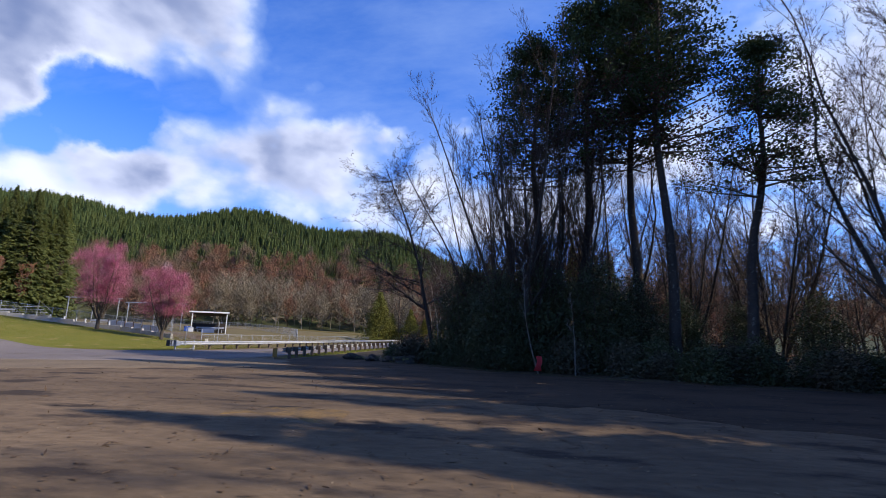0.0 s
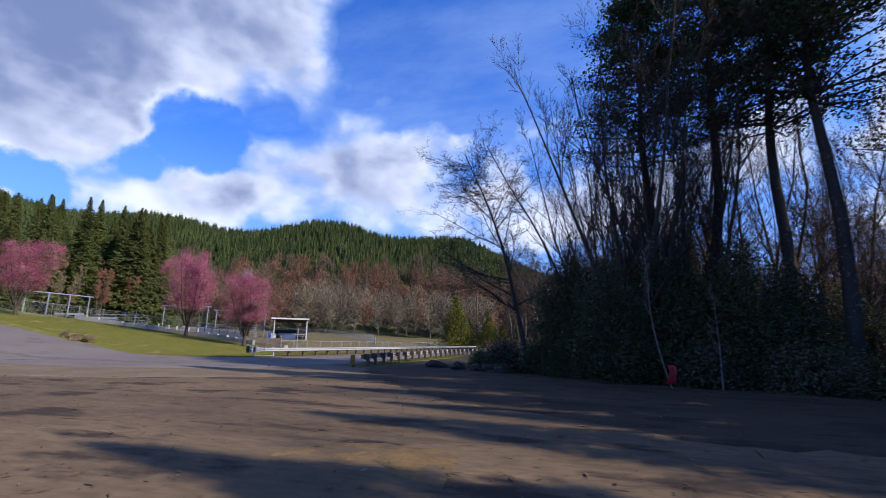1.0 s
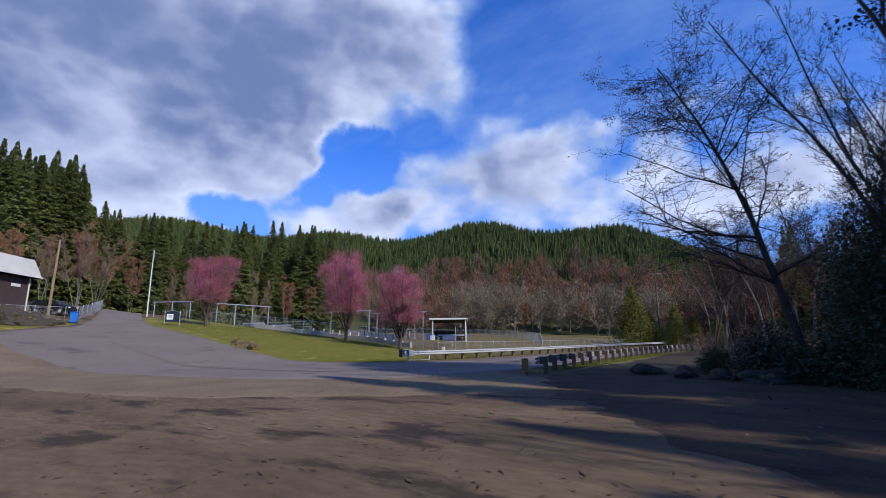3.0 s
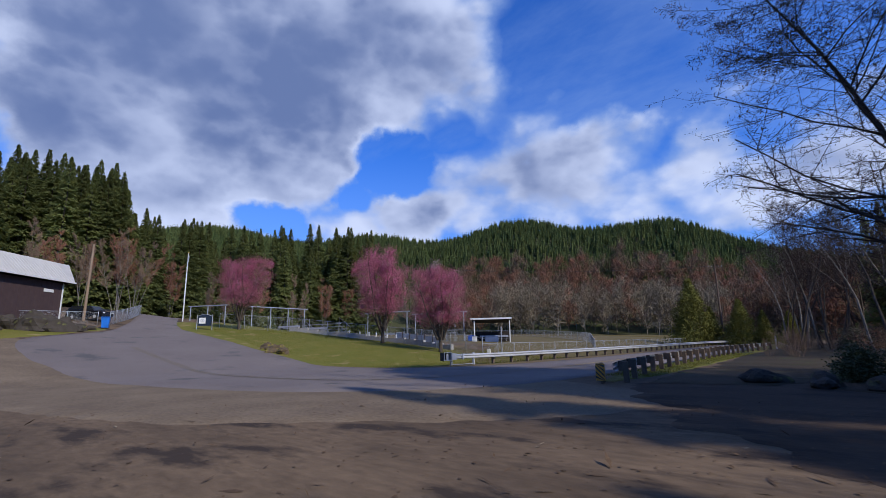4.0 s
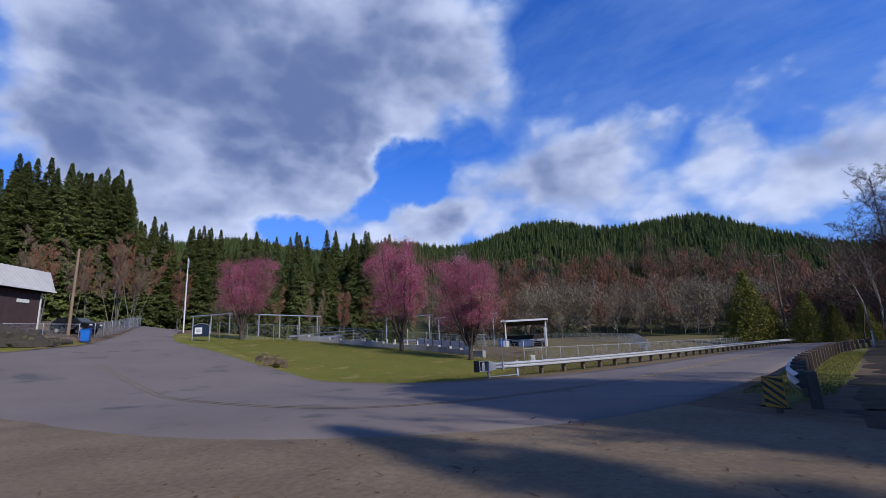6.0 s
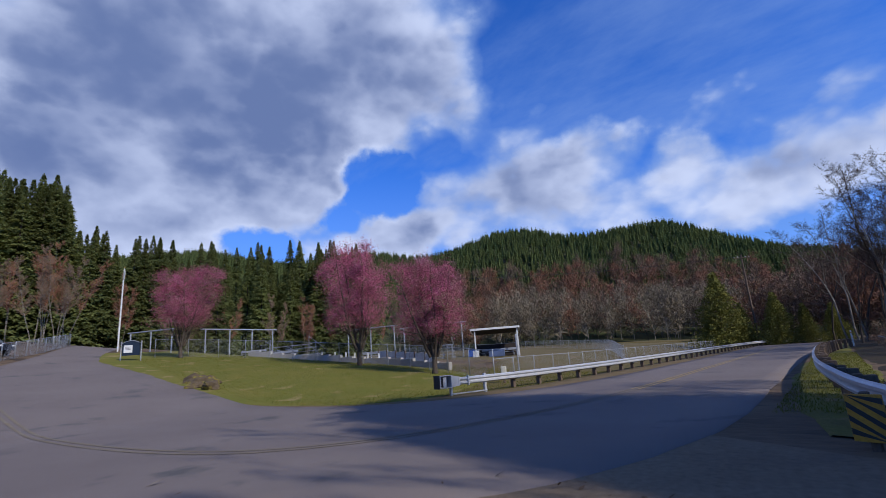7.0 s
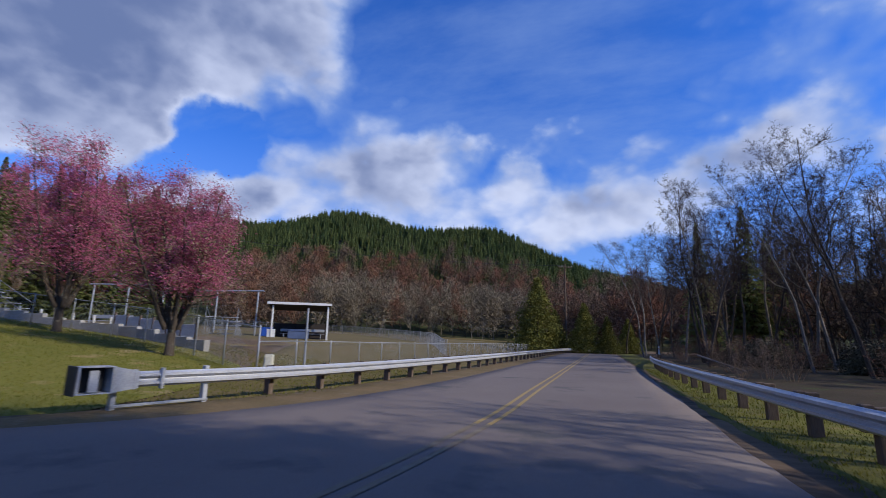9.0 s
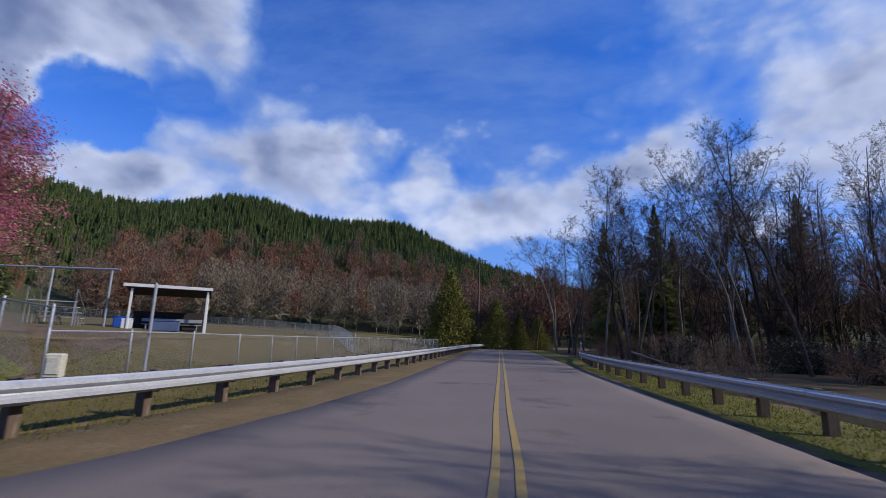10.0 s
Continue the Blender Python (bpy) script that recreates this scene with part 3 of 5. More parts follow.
def fir_mesh(name, seed, height, width, whorls, per, blades, mat, start=0.08, power=0.8, droop=0.3, big=1.0):
    rng = np.random.default_rng(seed)
    B, A, S, L, W = [], [], [], [], []
    for i in range(whorls):
        u = start + (1 - start) * (i + rng.random() * 0.9) / whorls
        for k in range(per):
            az = rng.random() * 6.283
            R = width / 2 * (1 - u) ** power * rng.uniform(0.5, 1.15) + 0.12
            out = np.array([math.cos(az), math.sin(az), 0])
            tan = np.array([-out[1], out[0], 0])
            for j in range(blades):
                s = 0.15 + 0.8 * (j + rng.random()) / blades
                p = out * R * s + np.array([0, 0, height * u - droop * R * s * s])
                yaw = rng.uniform(-0.9, 0.9)
                a = out * math.cos(yaw) + tan * math.sin(yaw) + np.array([0, 0, rng.uniform(-1.3, -0.15)])
                a /= np.linalg.norm(a)
                sd = np.cross(a, [0, 0, 1.0]) + rng.normal(size=3) * 0.35
                sd /= np.linalg.norm(sd)
                ln = (0.28 * R + 0.35) * rng.uniform(0.7, 1.3) * big
                B.append(p), A.append(a), S.append(sd), L.append(ln), W.append(ln * rng.uniform(0.4, 0.7))
    v, f = kites(np.array(B), np.array(A), np.array(S), np.array(L), np.array(W))
    return mesh_np(name, v, f, mat)


def fir_crown(name, seed, height, width, boughs, sprays, mat, start=0.06):
    """A dense pointed crown of drooping boughs, each hung with sprays of needles."""
    rng = np.random.default_rng(seed)
    n = boughs * sprays
    u = start + (1 - start) * np.repeat(rng.random(boughs) ** 0.92, sprays)
    az = np.repeat(rng.random(boughs) * 6.283, sprays)
    lump = np.repeat(rng.uniform(0.62, 1.12, boughs), sprays)
    R = width / 2 * (1 - u) ** 0.95 * lump + 0.05
    s = rng.uniform(0.12, 1.0, n) ** 0.75
    out = np.stack([np.cos(az), np.sin(az), np.zeros(n)], 1)
    tan = np.stack([-np.sin(az), np.cos(az), np.zeros(n)], 1)
    z = height * u - R * (0.42 * s - 0.16 * s ** 3) + rng.normal(size=n) * 0.12
    side_off = rng.normal(size=n) * 0.13 * R * s
    base = out * (R * s)[:, None] + tan * side_off[:, None] + np.stack([0 * z, 0 * z, z], 1)
    yaw = rng.uniform(-0.8, 0.8, n)
    a = out * np.cos(yaw)[:, None] + tan * np.sin(yaw)[:, None] + np.stack([0 * z, 0 * z, -rng.uniform(0.1, 0.95, n)], 1)
    a /= np.linalg.norm(a, axis=1)[:, None]
    sd = np.cross(a, [0, 0, 1.0]) + rng.normal(size=(n, 3)) * 0.25
    sd /= np.linalg.norm(sd, axis=1)[:, None]
    ln = (0.15 * R + 0.26) * rng.uniform(0.7, 1.3, n)
    v, f = kites(base, a, sd, ln, ln * rng.uniform(0.4, 0.65, n))
    return mesh_np(name, v, f, mat)


def trunk_mesh(name, height, radius, mat, lean=0.0):
    b = Build()
    n = 8
    b.tube([(lean * height * (i / n) ** 2, 0.06 * math.sin(i * 1.7), height * i / n - 0.3 * (i == 0)) for i in range(n + 1)], [radius * (1.25 if i == 0 else 1 - 0.92 * i / n) for i in range(n + 1)], 8)
    return mesh(name, b.v, b.f, mat, True)


def plant(name, label, category, meshes, x, y, turn=0.0, scale=1.0, group="", lift=0.0, tilt=(0, 0)):
    """A tree from (part name, mesh) pairs, standing on the land."""
    ob = new(name)
    ob.matrix_basis = pose(x, y, ground_z(x, y) + lift, tilt[0], tilt[1], turn) @ Matrix.Diagonal((scale, scale, scale, 1))
    tagged(ob, label, category, group)
    for pname, me in meshes:
        part_mesh(pname, me, ob)
    return ob


# far hill: one wood of many firs
rng = np.random.default_rng(5)
proto = []
for s in range(4):
    me = fir_mesh("proto", 40 + s, 13, 7.2, 9, 4, 1, FAR_FIR, 0.22, 0.8, 0.45, 1.6)
    co = np.empty(len(me.vertices) * 3)
    me.vertices.foreach_get("co", co)
    proto.append(co.reshape(-1, 3))
    bpy.data.meshes.remove(me)
hv = []
count = 0
while count < 14000:
    az, r = rng.uniform(-112, 24), math.sqrt(rng.uniform(118 ** 2, 372 ** 2))
    x, y = -14 + r * math.sin(radians(az)), 25 + r * math.cos(radians(az))
    low = mixf(118, 250, smooth(-68, -44, az))
    if r < low - 14 or (r < low + 20 and rng.random() < 0.3):
        continue
    k = rng.uniform(0.42, 0.85)
    p = proto[rng.integers(4)] * np.array([k * 1.05, k * 1.05, k])
    a = rng.random() * 6.28
    c, s = math.cos(a), math.sin(a)
    hv.append(np.stack([p[:, 0] * c - p[:, 1] * s + x, p[:, 0] * s + p[:, 1] * c + y, p[:, 2] + ground_z(x, y)], 1))
    for q in (0.3, 1.9):
        e = np.array([math.cos(q + a), math.sin(q + a), 0]) * 1.9 * k
        o = np.array([x, y, ground_z(x, y)])
        hv.append(np.array([o + (0, 0, 0.3), o + e + (0, 0, 4.6 * k), o + (0, 0, 11.8 * k), o - e + (0, 0, 4.6 * k)]))
    count += 1
hv = np.concatenate(hv)
tagged(new("hillside_forest", mesh_np("hillside_forest", hv, np.arange(len(hv)).reshape(-1, 4), FAR_FIR)), "dense green fir forest covering the hill", "forest", "", "stuff")

# tall firs west of the field
firs = [[("trunk", trunk_mesh("fir_trunk", 30, 0.35, BARK)), ("crown", fir_crown("fir_crown", 60 + s, 32.0, 12.6 + s, 640, 18, FIR, 0.05 + 0.1 * (s == 2)))] for s in range(3)]
rng = np.random.default_rng(11)
for n in range(210):
    az, r = rng.uniform(-106, -50), rng.uniform(94, 128)
    if n > 130:
        az, r = rng.uniform(-104, -74), rng.uniform(92, 112)
    if az > -66:
        r += 34
    x, y = -14 + r * math.sin(radians(az)), 25 + r * math.cos(radians(az))
    slope = mixf(0.335 * rng.uniform(0.86, 1.0), 0.245 * rng.uniform(0.74, 1.02), smooth(-81.6, -80, az))
    sc = (1.6 + slope * math.hypot(x + 10, y - 17) - ground_z(x, y)) / 31
    plant("fir_tree", "tall dark green fir in the woods behind the field", "fir tree", firs[n % 3], x, y, rng.random() * 360, max(0.45, sc), "firs behind the field")

plant("fir_tree", "single fir standing above the others", "fir tree", firs[1], -119, 46.5, 40, 0.78, "firs behind the field")

# leafless belt at the foot of the hill: one wood of many small trees
def arrays(me):
    co = np.empty(len(me.vertices) * 3)
    me.vertices.foreach_get("co", co)
    return co.reshape(-1, 3)


belt = {"grey": [], "red": [], "brown": []}
SHADES = {"grey": GREY_TWIG, "red": RED_TWIG, "brown": BROWN_TWIG}
for s in range(3):
    for key, mt in SHADES.items():
        a, b, ends = bare_tree("belt", 100 + s * 3 + len(key), PALE_BARK if key == "grey" else BARK, mt, 10.0, 3, 2, height=18, radius=0.16, first=0.15, limbs=17, limb_len=0.38, angle=56, rise=0.06, depth=2, kids=(0, 6, 0), wob=0.16, ratio=0.55)
        fr = np.random.default_rng(500 + s)
        at = np.repeat(ends[fr.integers(0, len(ends), 190)], 4, axis=0)
        at = at + fr.normal(size=at.shape) * 0.7
        up_way = unit(fr, len(at)) * 0.75 + np.array([[0, 0, 0.8]])
        up_way /= np.linalg.norm(up_way, axis=1)[:, None]
        across_way = np.cross(up_way, unit(fr, len(at)))
        across_way /= np.linalg.norm(across_way, axis=1)[:, None] + 1e-9
        fuzz = mesh_np("belt_fuzz", *kites(at, up_way, across_way, fr.uniform(0.8, 1.7, len(at)), fr.uniform(0.1, 0.2, len(at))), mt)
        belt[key].append([("trunk", a), ("crown", b), ("twigs", fuzz)])
rng = np.random.default_rng(21)
bv, bf, bi, used = [], [], [], 0
slot = {"grey": 0, "red": 1, "brown": 2}
for i in range(500):
    az, r = rng.uniform(-58, 18), rng.uniform(176, 268)
    if az < -44:
        continue
    else:
        key = "grey" if (-36 < az < -6 and r < 208 and rng.random() < 0.8) else ("red" if rng.random() < 0.55 else "brown")
    if az > 0:
        r -= 40
    x, y = -14 + r * math.sin(radians(az)), 25 + r * math.cos(radians(az))
    k, q = rng.uniform(0.75, 1.15) * (1.08 if key == "grey" else 1.05), rng.random() * 6.28
    for pname, me in belt[key][i % 3]:
        p = arrays(me) * k
        p = np.stack([p[:, 0] * math.cos(q) - p[:, 1] * math.sin(q) + x, p[:, 0] * math.sin(q) + p[:, 1] * math.cos(q) + y, p[:, 2] + ground_z(x, y)], 1)
        n_f = len(me.polygons)
        fi = np.empty(n_f * 4, int)
        me.polygons.foreach_get("vertices", fi)
        bv.append(p), bf.append(fi.reshape(-1, 4) + used)
        bi.append(np.full(n_f, (3 if key == "grey" else 4) if pname == "trunk" else slot[key]))
        used += len(p)
bme = mesh_np("valley_woods", np.concatenate(bv), np.concatenate(bf), (GREY_TWIG, RED_TWIG, BROWN_TWIG, PALE_BARK, BARK))
bme.polygons.foreach_set("material_index", np.concatenate(bi).astype(np.int32))
tagged(new("valley_woods", bme), "grey and russet leafless woods at the foot of the hill", "woods", "", "stuff")
grove = []
for s in range(4):
    a, b, _ = bare_tree("grove", 130 + s, PALE_BARK, (RED_TWIG, BROWN_TWIG, RED_TWIG, BROWN_TWIG)[s], 2.2, 4, 2, height=17, radius=0.085, stems=(4, 3, 2, 2)[s], fan=0.16, first=0.35, limbs=24, limb_len=0.22, angle=34, rise=0.12, depth=3, kids=(0, 12, 8, 0), wob=0.09)
    grove.append([("trunk", a), ("crown", b)])
rng = np.random.default_rng(24)
GROVE = [(-88.5, 76, 0.62), (-86.5, 70, 0.6), (-85, 78, 0.64), (-83.4, 70, 0.66), (-82.6, 74, 0.7), (-81.8, 68, 0.62), (-81, 73, 0.66), (-90, 80, 0.7), (-76, 92, 0.72), (-70, 96, 0.75), (-66, 108, 0.8), (-61, 118, 0.9), (-57, 124, 0.9), (-52, 132, 0.9), (-48, 150, 0.9), (-72, 90, 0.6), (-54, 128, 0.85), (-46, 136, 0.95)]
for i, (az, r, sc) in enumerate(GROVE):
    x, y = -14 + r * math.sin(radians(az)), 25 + r * math.cos(radians(az))
    plant("leafless_tree", "pale-stemmed leafless tree with russet twigs before the firs", "tree", grove[i % 4], x, y, i * 70, sc, "trees before the firs")

# brown woods east of the road
woods = []
for s in range(4):
    a, b, _ = bare_tree("wood", 150 + s, BARK, (BROWN_TWIG, RED_TWIG, BROWN_TWIG, TWIG)[s], 2.6, 4, 2, height=17, radius=0.16, first=0.2, limbs=18, limb_len=0.34, angle=46, depth=3, kids=(0, 6, 4, 0), wob=0.15)
    woods.append([("trunk", a), ("crown", b)])
thicket = []
for s in range(3):
    a, b, _ = bare_tree("thicket", 170 + s, BROWN_TWIG, (BROWN_TWIG, RED_TWIG, TWIG)[s], 1.6, 3, 2, height=3.6, radius=0.03, stems=10, fan=0.6, first=0.2, limbs=7, limb_len=0.4, angle=45, rise=0.05, depth=3, kids=(0, 4, 2, 0), wob=0.2)
    thicket.append([("trunk", a), ("twig_mass", b)])
rng = np.random.default_rng(31)
for i in range(200):
    x, y = (rng.uniform(-2, 38), rng.uniform(54, 118)) if i < 140 else (rng.uniform(-7, 22), rng.uniform(68, 112))
    if x < 1 and y < 78 or x < 12 and y < 50:
        continue
    plant("leafless_tree", "brown leafless tree in the roadside woods", "tree", woods[i % 4], x, y, rng.random() * 360, rng.uniform(0.7, 1.0), "roadside woods")

for i in range(90):
    x, y = (rng.uniform(14, 40), rng.uniform(31, 52)) if i < 40 else (rng.uniform(18, 62), rng.uniform(46, 74))
    plant("leafless_tree", "brown leafless tree behind the dirt lot", "tree", woods[i % 4], x, y, rng.random() * 360, rng.uniform(0.45, 0.75) if i < 40 else rng.uniform(0.8, 1.15), "woods behind the lot")
for i in range(150):
    x, y = (rng.uniform(-11.8, 12), rng.uniform(42, 100)) if i % 4 else (rng.uniform(8, 45), rng.uniform(26, 50))
    if x < -5 and y < 54:
        continue
    plant("thicket_bush", "leafless brown thicket under the roadside trees", "bush", thicket[i % 3], x, y, rng.random() * 360, rng.uniform(0.35, 0.85), "thicket under the trees")

# taller leafless trees along the road and behind the lot
near = []
for s in range(4):
    a, b, _ = bare_tree("alder", 200 + s, PALE_BARK if s == 1 else BARK, TWIG, 1.3, height=19, radius=0.17, first=0.34, limbs=18, limb_len=0.36, angle=52, rise=0.12, depth=4, kids=(0, 6, 5, 4, 0), wob=0.19)
    near.append([("trunk", a), ("crown", b)])
fan = []
for s in range(3):
    a, b, _ = bare_tree("maple", 230 + s, BARK, TWIG, 1.3, height=18, radius=0.17, stems=7, fan=0.44, first=0.2, limbs=10, limb_len=0.36, angle=34, rise=0.16, depth=4, kids=(0, 5, 4, 3, 0), wob=0.12)
    fan.append([("trunk", a), ("crown", b)])
ALONG = [(-12.3, 86, 0.78), (-10.6, 80.5, 0.9), (-9.2, 79.5, 1.0), (-7.6, 84, 0.8), (-4.2, 78.5, 0.95), (-1.8, 76, 1.05), (0.6, 74, 1.08), (4.2, 71, 1.05), (7.4, 68, 1.02), (2.5, 63, 0.95), (8.5, 60, 1.0), (-0.5, 69, 0.85), (12, 66, 1.0), (10, 54, 0.95), (5, 56, 0.9), (-9.5, 89, 0.85), (-6, 95, 0.9), (-2.5, 84, 1.0), (1.5, 82, 1.0), (4, 78, 1.05), (9, 74, 1.0), (-11.6, 92, 0.85), (-3, 73, 0.75), (6, 64, 0.8), (14, 58, 0.9), (-9.4, 76.5, 0.85), (-7.2, 75, 0.9), (-5.4, 73.2, 0.85), (-8.4, 82.5, 0.9), (-2.6, 70.5, 0.8), (-7.6, 78.5, 0.9), (-6.8, 60.3, 0.62), (-4.5, 61.4, 0.85), (-5.5, 66, 0.75), (-10.6, 70, 0.85), (-9.2, 67, 0.8), (-8.4, 72.5, 0.85), (-13.2, 94, 0.85), (-11.5, 97, 0.95), (-14.0, 101, 0.9), (-9, 100, 1.0), (-12.0, 105, 1.0), (-14.5, 110, 0.95)]
for i, (x, y, s) in enumerate(ALONG):
    if i % 4 == 3:
        continue
    plant("alder_tree", "tall leafless alder beside the road", "tree", near[i % 4], x, y, i * 83, s * (1.0 if x > -6 else 0.96), "alders beside the road", tilt=((i * 7 % 5) - 2, (i * 5 % 7) - 3))
LOT = [(2.2, 28.5, 1.12, 0), (0.6, 30.5, 0.88, 1), (5.0, 30, 1.1, 2), (21.5, 23.0, 1.25, 1), (24.5, 26, 1.2, 0), (8.5, 33, 1.0, 1), (3, 36, 0.95, 0), (14, 36, 1.0, 2), (19, 33, 0.95, 0), (23, 12, 1.1, 1), (28, 8, 1.1, 2), (31, 14, 1.15, 0), (26, 2, 1.1, 1), (34, 4, 1.1, 2), (36, 10, 1.2, 0)]
for i, (x, y, s, k) in enumerate(LOT):
    plant("maple_tree", "dark many-stemmed leafless maple behind the dirt lot", "tree", fan[k], x, y, i * 97, s, "maples behind the lot")

# grass blades over the lawn, the bank and the verge
rng = np.random.default_rng(71)
n = 110000
px, py = rng.uniform(-62, -25, n), rng.uniform(33, 60, n)
ok = (py > 33.6 + np.clip(-px - 43, 0, 99) * 0.15) & (px < -25.6 - np.clip(41 - py, 0, 9) * 0.5) & (py < 52)
px, py = px[ok], py[ok]
qx, qy = rng.uniform(-15.6, -13.5, 14000), rng.uniform(33, 62, 14000)
px, py = np.concatenate([px, qx]), np.concatenate([py, qy])
base = np.array([(x, y, ground_z(x, y) + 0.01) for x, y in zip(px, py)])
ax = unit(rng, len(base)) * 0.55 + np.array([[0, 0, 1.0]])
ax /= np.linalg.norm(ax, axis=1)[:, None]
sd = np.cross(ax, unit(rng, len(base)))
v, f = kites(base, ax, sd, rng.uniform(0.03, 0.09, len(base)) * (1 + (rng.random(len(base)) < 0.03) * 1.2), rng.uniform(0.015, 0.03, len(base)))
BLADE = tone("grass_blades", (0.135, 0.152, 0.02), (0.185, 0.168, 0.032), 0.8, 0.5, 3, (0.2, 0.16, 0.05), 0.6, 0.8, 0.0, through_light=0.3)
tagged(new("grass", mesh_np("grass", v, f, BLADE)), "short olive-green grass blades on lawn and verge", "grass", "", "stuff")

# evergreens behind the lot
def pine(seed, height, crown_from, spread, boughs):
    r = np.random.default_rng(seed)
    b = Build()
    n = 10
    pts = [(0.25 * math.sin(i * 0.9), 0.2 * math.sin(i * 1.3), height * i / n - 0.3 * (i == 0)) for i in range(n + 1)]
    b.tube(pts, [0.36 * (1.2 if i == 0 else 1 - 0.85 * i / n) for i in range(n + 1)], 8)
    cs = []
    for k in range(boughs):
        u = r.uniform(crown_from, 1.0)
        az = r.random() * 6.283
        R = spread * (1.05 - 0.75 * ((u - crown_from) / (1 - crown_from)) ** 1.5) * r.uniform(0.5, 1.1)
        z = height * u
        tip = Vector((math.cos(az) * R, math.sin(az) * R, z + R * r.uniform(-0.05, 0.25)))
        mid_p = Vector((tip.x * 0.5, tip.y * 0.5, z + R * 0.02))
        b.tube([(0, 0, z - 0.3), mid_p, tip], [0.07, 0.045, 0.012], 4, False)
        for s in np.linspace(0.45, 1.0, 6):
            cs.append((tip.x * s + r.normal() * 0.25, tip.y * s + r.normal() * 0.25, mixf(z, tip.z, s) + r.normal() * 0.15))
    cs = np.array(cs)
    dead = (cs[:, 2] < height * (crown_from + 0.14)) & (r.random(len(cs)) < 0.6)
    return [("trunk", mesh("pine_trunk", b.v, b.f, BARK, True)), ("crown", leaf_mesh("pine_crown", r, cs[~dead], 34, 0.36, 0.2, PINE, 0.55)), ("dead_foliage", leaf_mesh("dead_foliage", r, cs[dead], 20, 0.36, 0.18, DEAD, 0.6))]


pines = [pine(300, 27, 0.5, 5.6, 120), pine(301, 25, 0.5, 5.0, 110), pine(302, 22, 0.5, 4.4, 70)]
for i, (x, y, s, k, tl) in enumerate([(10.8, 27.5, 1.0, 0, (0, 0)), (6.0, 29.5, 1.0, 1, (2, -2)), (14.2, 26.5, 0.95, 2, (-3, -9)), (9.4, 30.2, 1.02, 1, (1, 2)), (3.4, 31, 0.94, 1, (0, 0))]):
    plant("pine_tree", "tall dark green pine behind the dirt lot", "pine tree", pines[k], x, y, i * 110, s, "pines behind the lot", tilt=tl)


def shrub(seed, height, width, n, mat, size):
    r = np.random.default_rng(seed)
    cs = []
    while len(cs) < n:
        p = r.uniform(-1, 1, 3)
        q = math.sqrt(p[0] ** 2 + p[1] ** 2)
        zz = (p[2] + 1) / 2
        if q < (1 - zz ** 2.2) ** 0.6 * (0.75 + 0.35 * noise.noise(Vector(p * 2.5) + Vector((seed, 0, 0)))) and q > 0.25 * (1 - zz):
            cs.append((p[0] * width / 2, p[1] * width / 2, zz * height))
    b = Build()
    for k in range(7):
        a = k * 0.9
        b.tube([(0.1 * math.cos(a), 0.1 * math.sin(a), -0.1), (width * 0.15 * math.cos(a), width * 0.15 * math.sin(a), height * 0.4), (width * 0.28 * math.cos(a), width * 0.28 * math.sin(a), height * 0.8)], [0.06, 0.04, 0.012], 5, False)
    return [("trunk", mesh("shrub_stems", b.v, b.f, BARK, True)), ("foliage", leaf_mesh("shrub_leaves", r, cs, 16, 0.24, size, mat))]


big_shrubs = [shrub(400 + i, 6.5, 5.0, 1000, SHRUB, 0.13) for i in range(3)]
for i, (x, y, s) in enumerate([(0.8, 27, 0.95), (3.6, 28.2, 1.1), (6.6, 27.5, 1.05), (9.2, 29, 0.95), (-1.4, 30.4, 1.05), (12.5, 31, 0.8), (5, 33, 1.1), (16, 31, 0.7), (1.5, 33, 1.1), (-1.6, 34.5, 0.85), (0.2, 36, 1.1), (20, 30, 0.8), (24, 27, 0.7)]):
    plant("evergreen_shrub", "large dark evergreen shrub at the edge of the lot", "shrub", big_shrubs[i % 3], x, y, i * 75, s, "evergreen shrubs by the lot")
low = [shrub(420 + i, 1.7, 2.6, 420, BRAMBLE if i % 2 else SHRUB, 0.13) for i in range(4)]
rng = np.random.default_rng(41)
EDGE = curve([(-6.5, 34), (-3.5, 30.6), (0.5, 27.6), (5, 26.2), (10, 24.6), (15, 22.5), (20, 21.6), (27, 19)], 34)
for i, (x, y) in enumerate(EDGE):
    plant("bramble_bush", "low tangled bramble and salal at the lot's edge", "bush", low[i % 4], x + rng.normal() * 0.5, y + rng.normal() * 0.7, i * 57, rng.uniform(0.6, 1.15), "brambles by the lot")
for i in range(26):
    x, y = rng.uniform(-9.5, 6), rng.uniform(38, 84)
    if x < -6 and y < 60:
        continue
    plant("bramble_bush", "low tangled bramble in the roadside woods", "bush", low[(i * 2 + 1) % 4], x, y, i * 57, rng.uniform(0.6, 1.2), "brambles by the road")

# the leaning birch with hanging catkins
a, b, tips = bare_tree("birch", 512, BARK, TWIG, 1.3, height=17.5, radius=0.2, lean=(-0.31, 0.0), first=0.3, limbs=32, limb_len=0.42, angle=62, rise=0.05, depth=4, kids=(0, 7, 5, 3, 0), wob=0.1)
r = np.random.default_rng(3)
up = tips[tips[:, 2] > 5]
pk = up[r.integers(0, len(up), 3000)] + r.normal(size=(3000, 3)) * 0.1
down = np.tile(np.array([[0, 0, -1.0]]), (3000, 1)) + r.normal(size=(3000, 3)) * 0.15
v, f = kites(pk, down, np.cross(down, unit(r, 3000)), r.uniform(0.08, 0.16, 3000), r.uniform(0.03, 0.05, 3000))
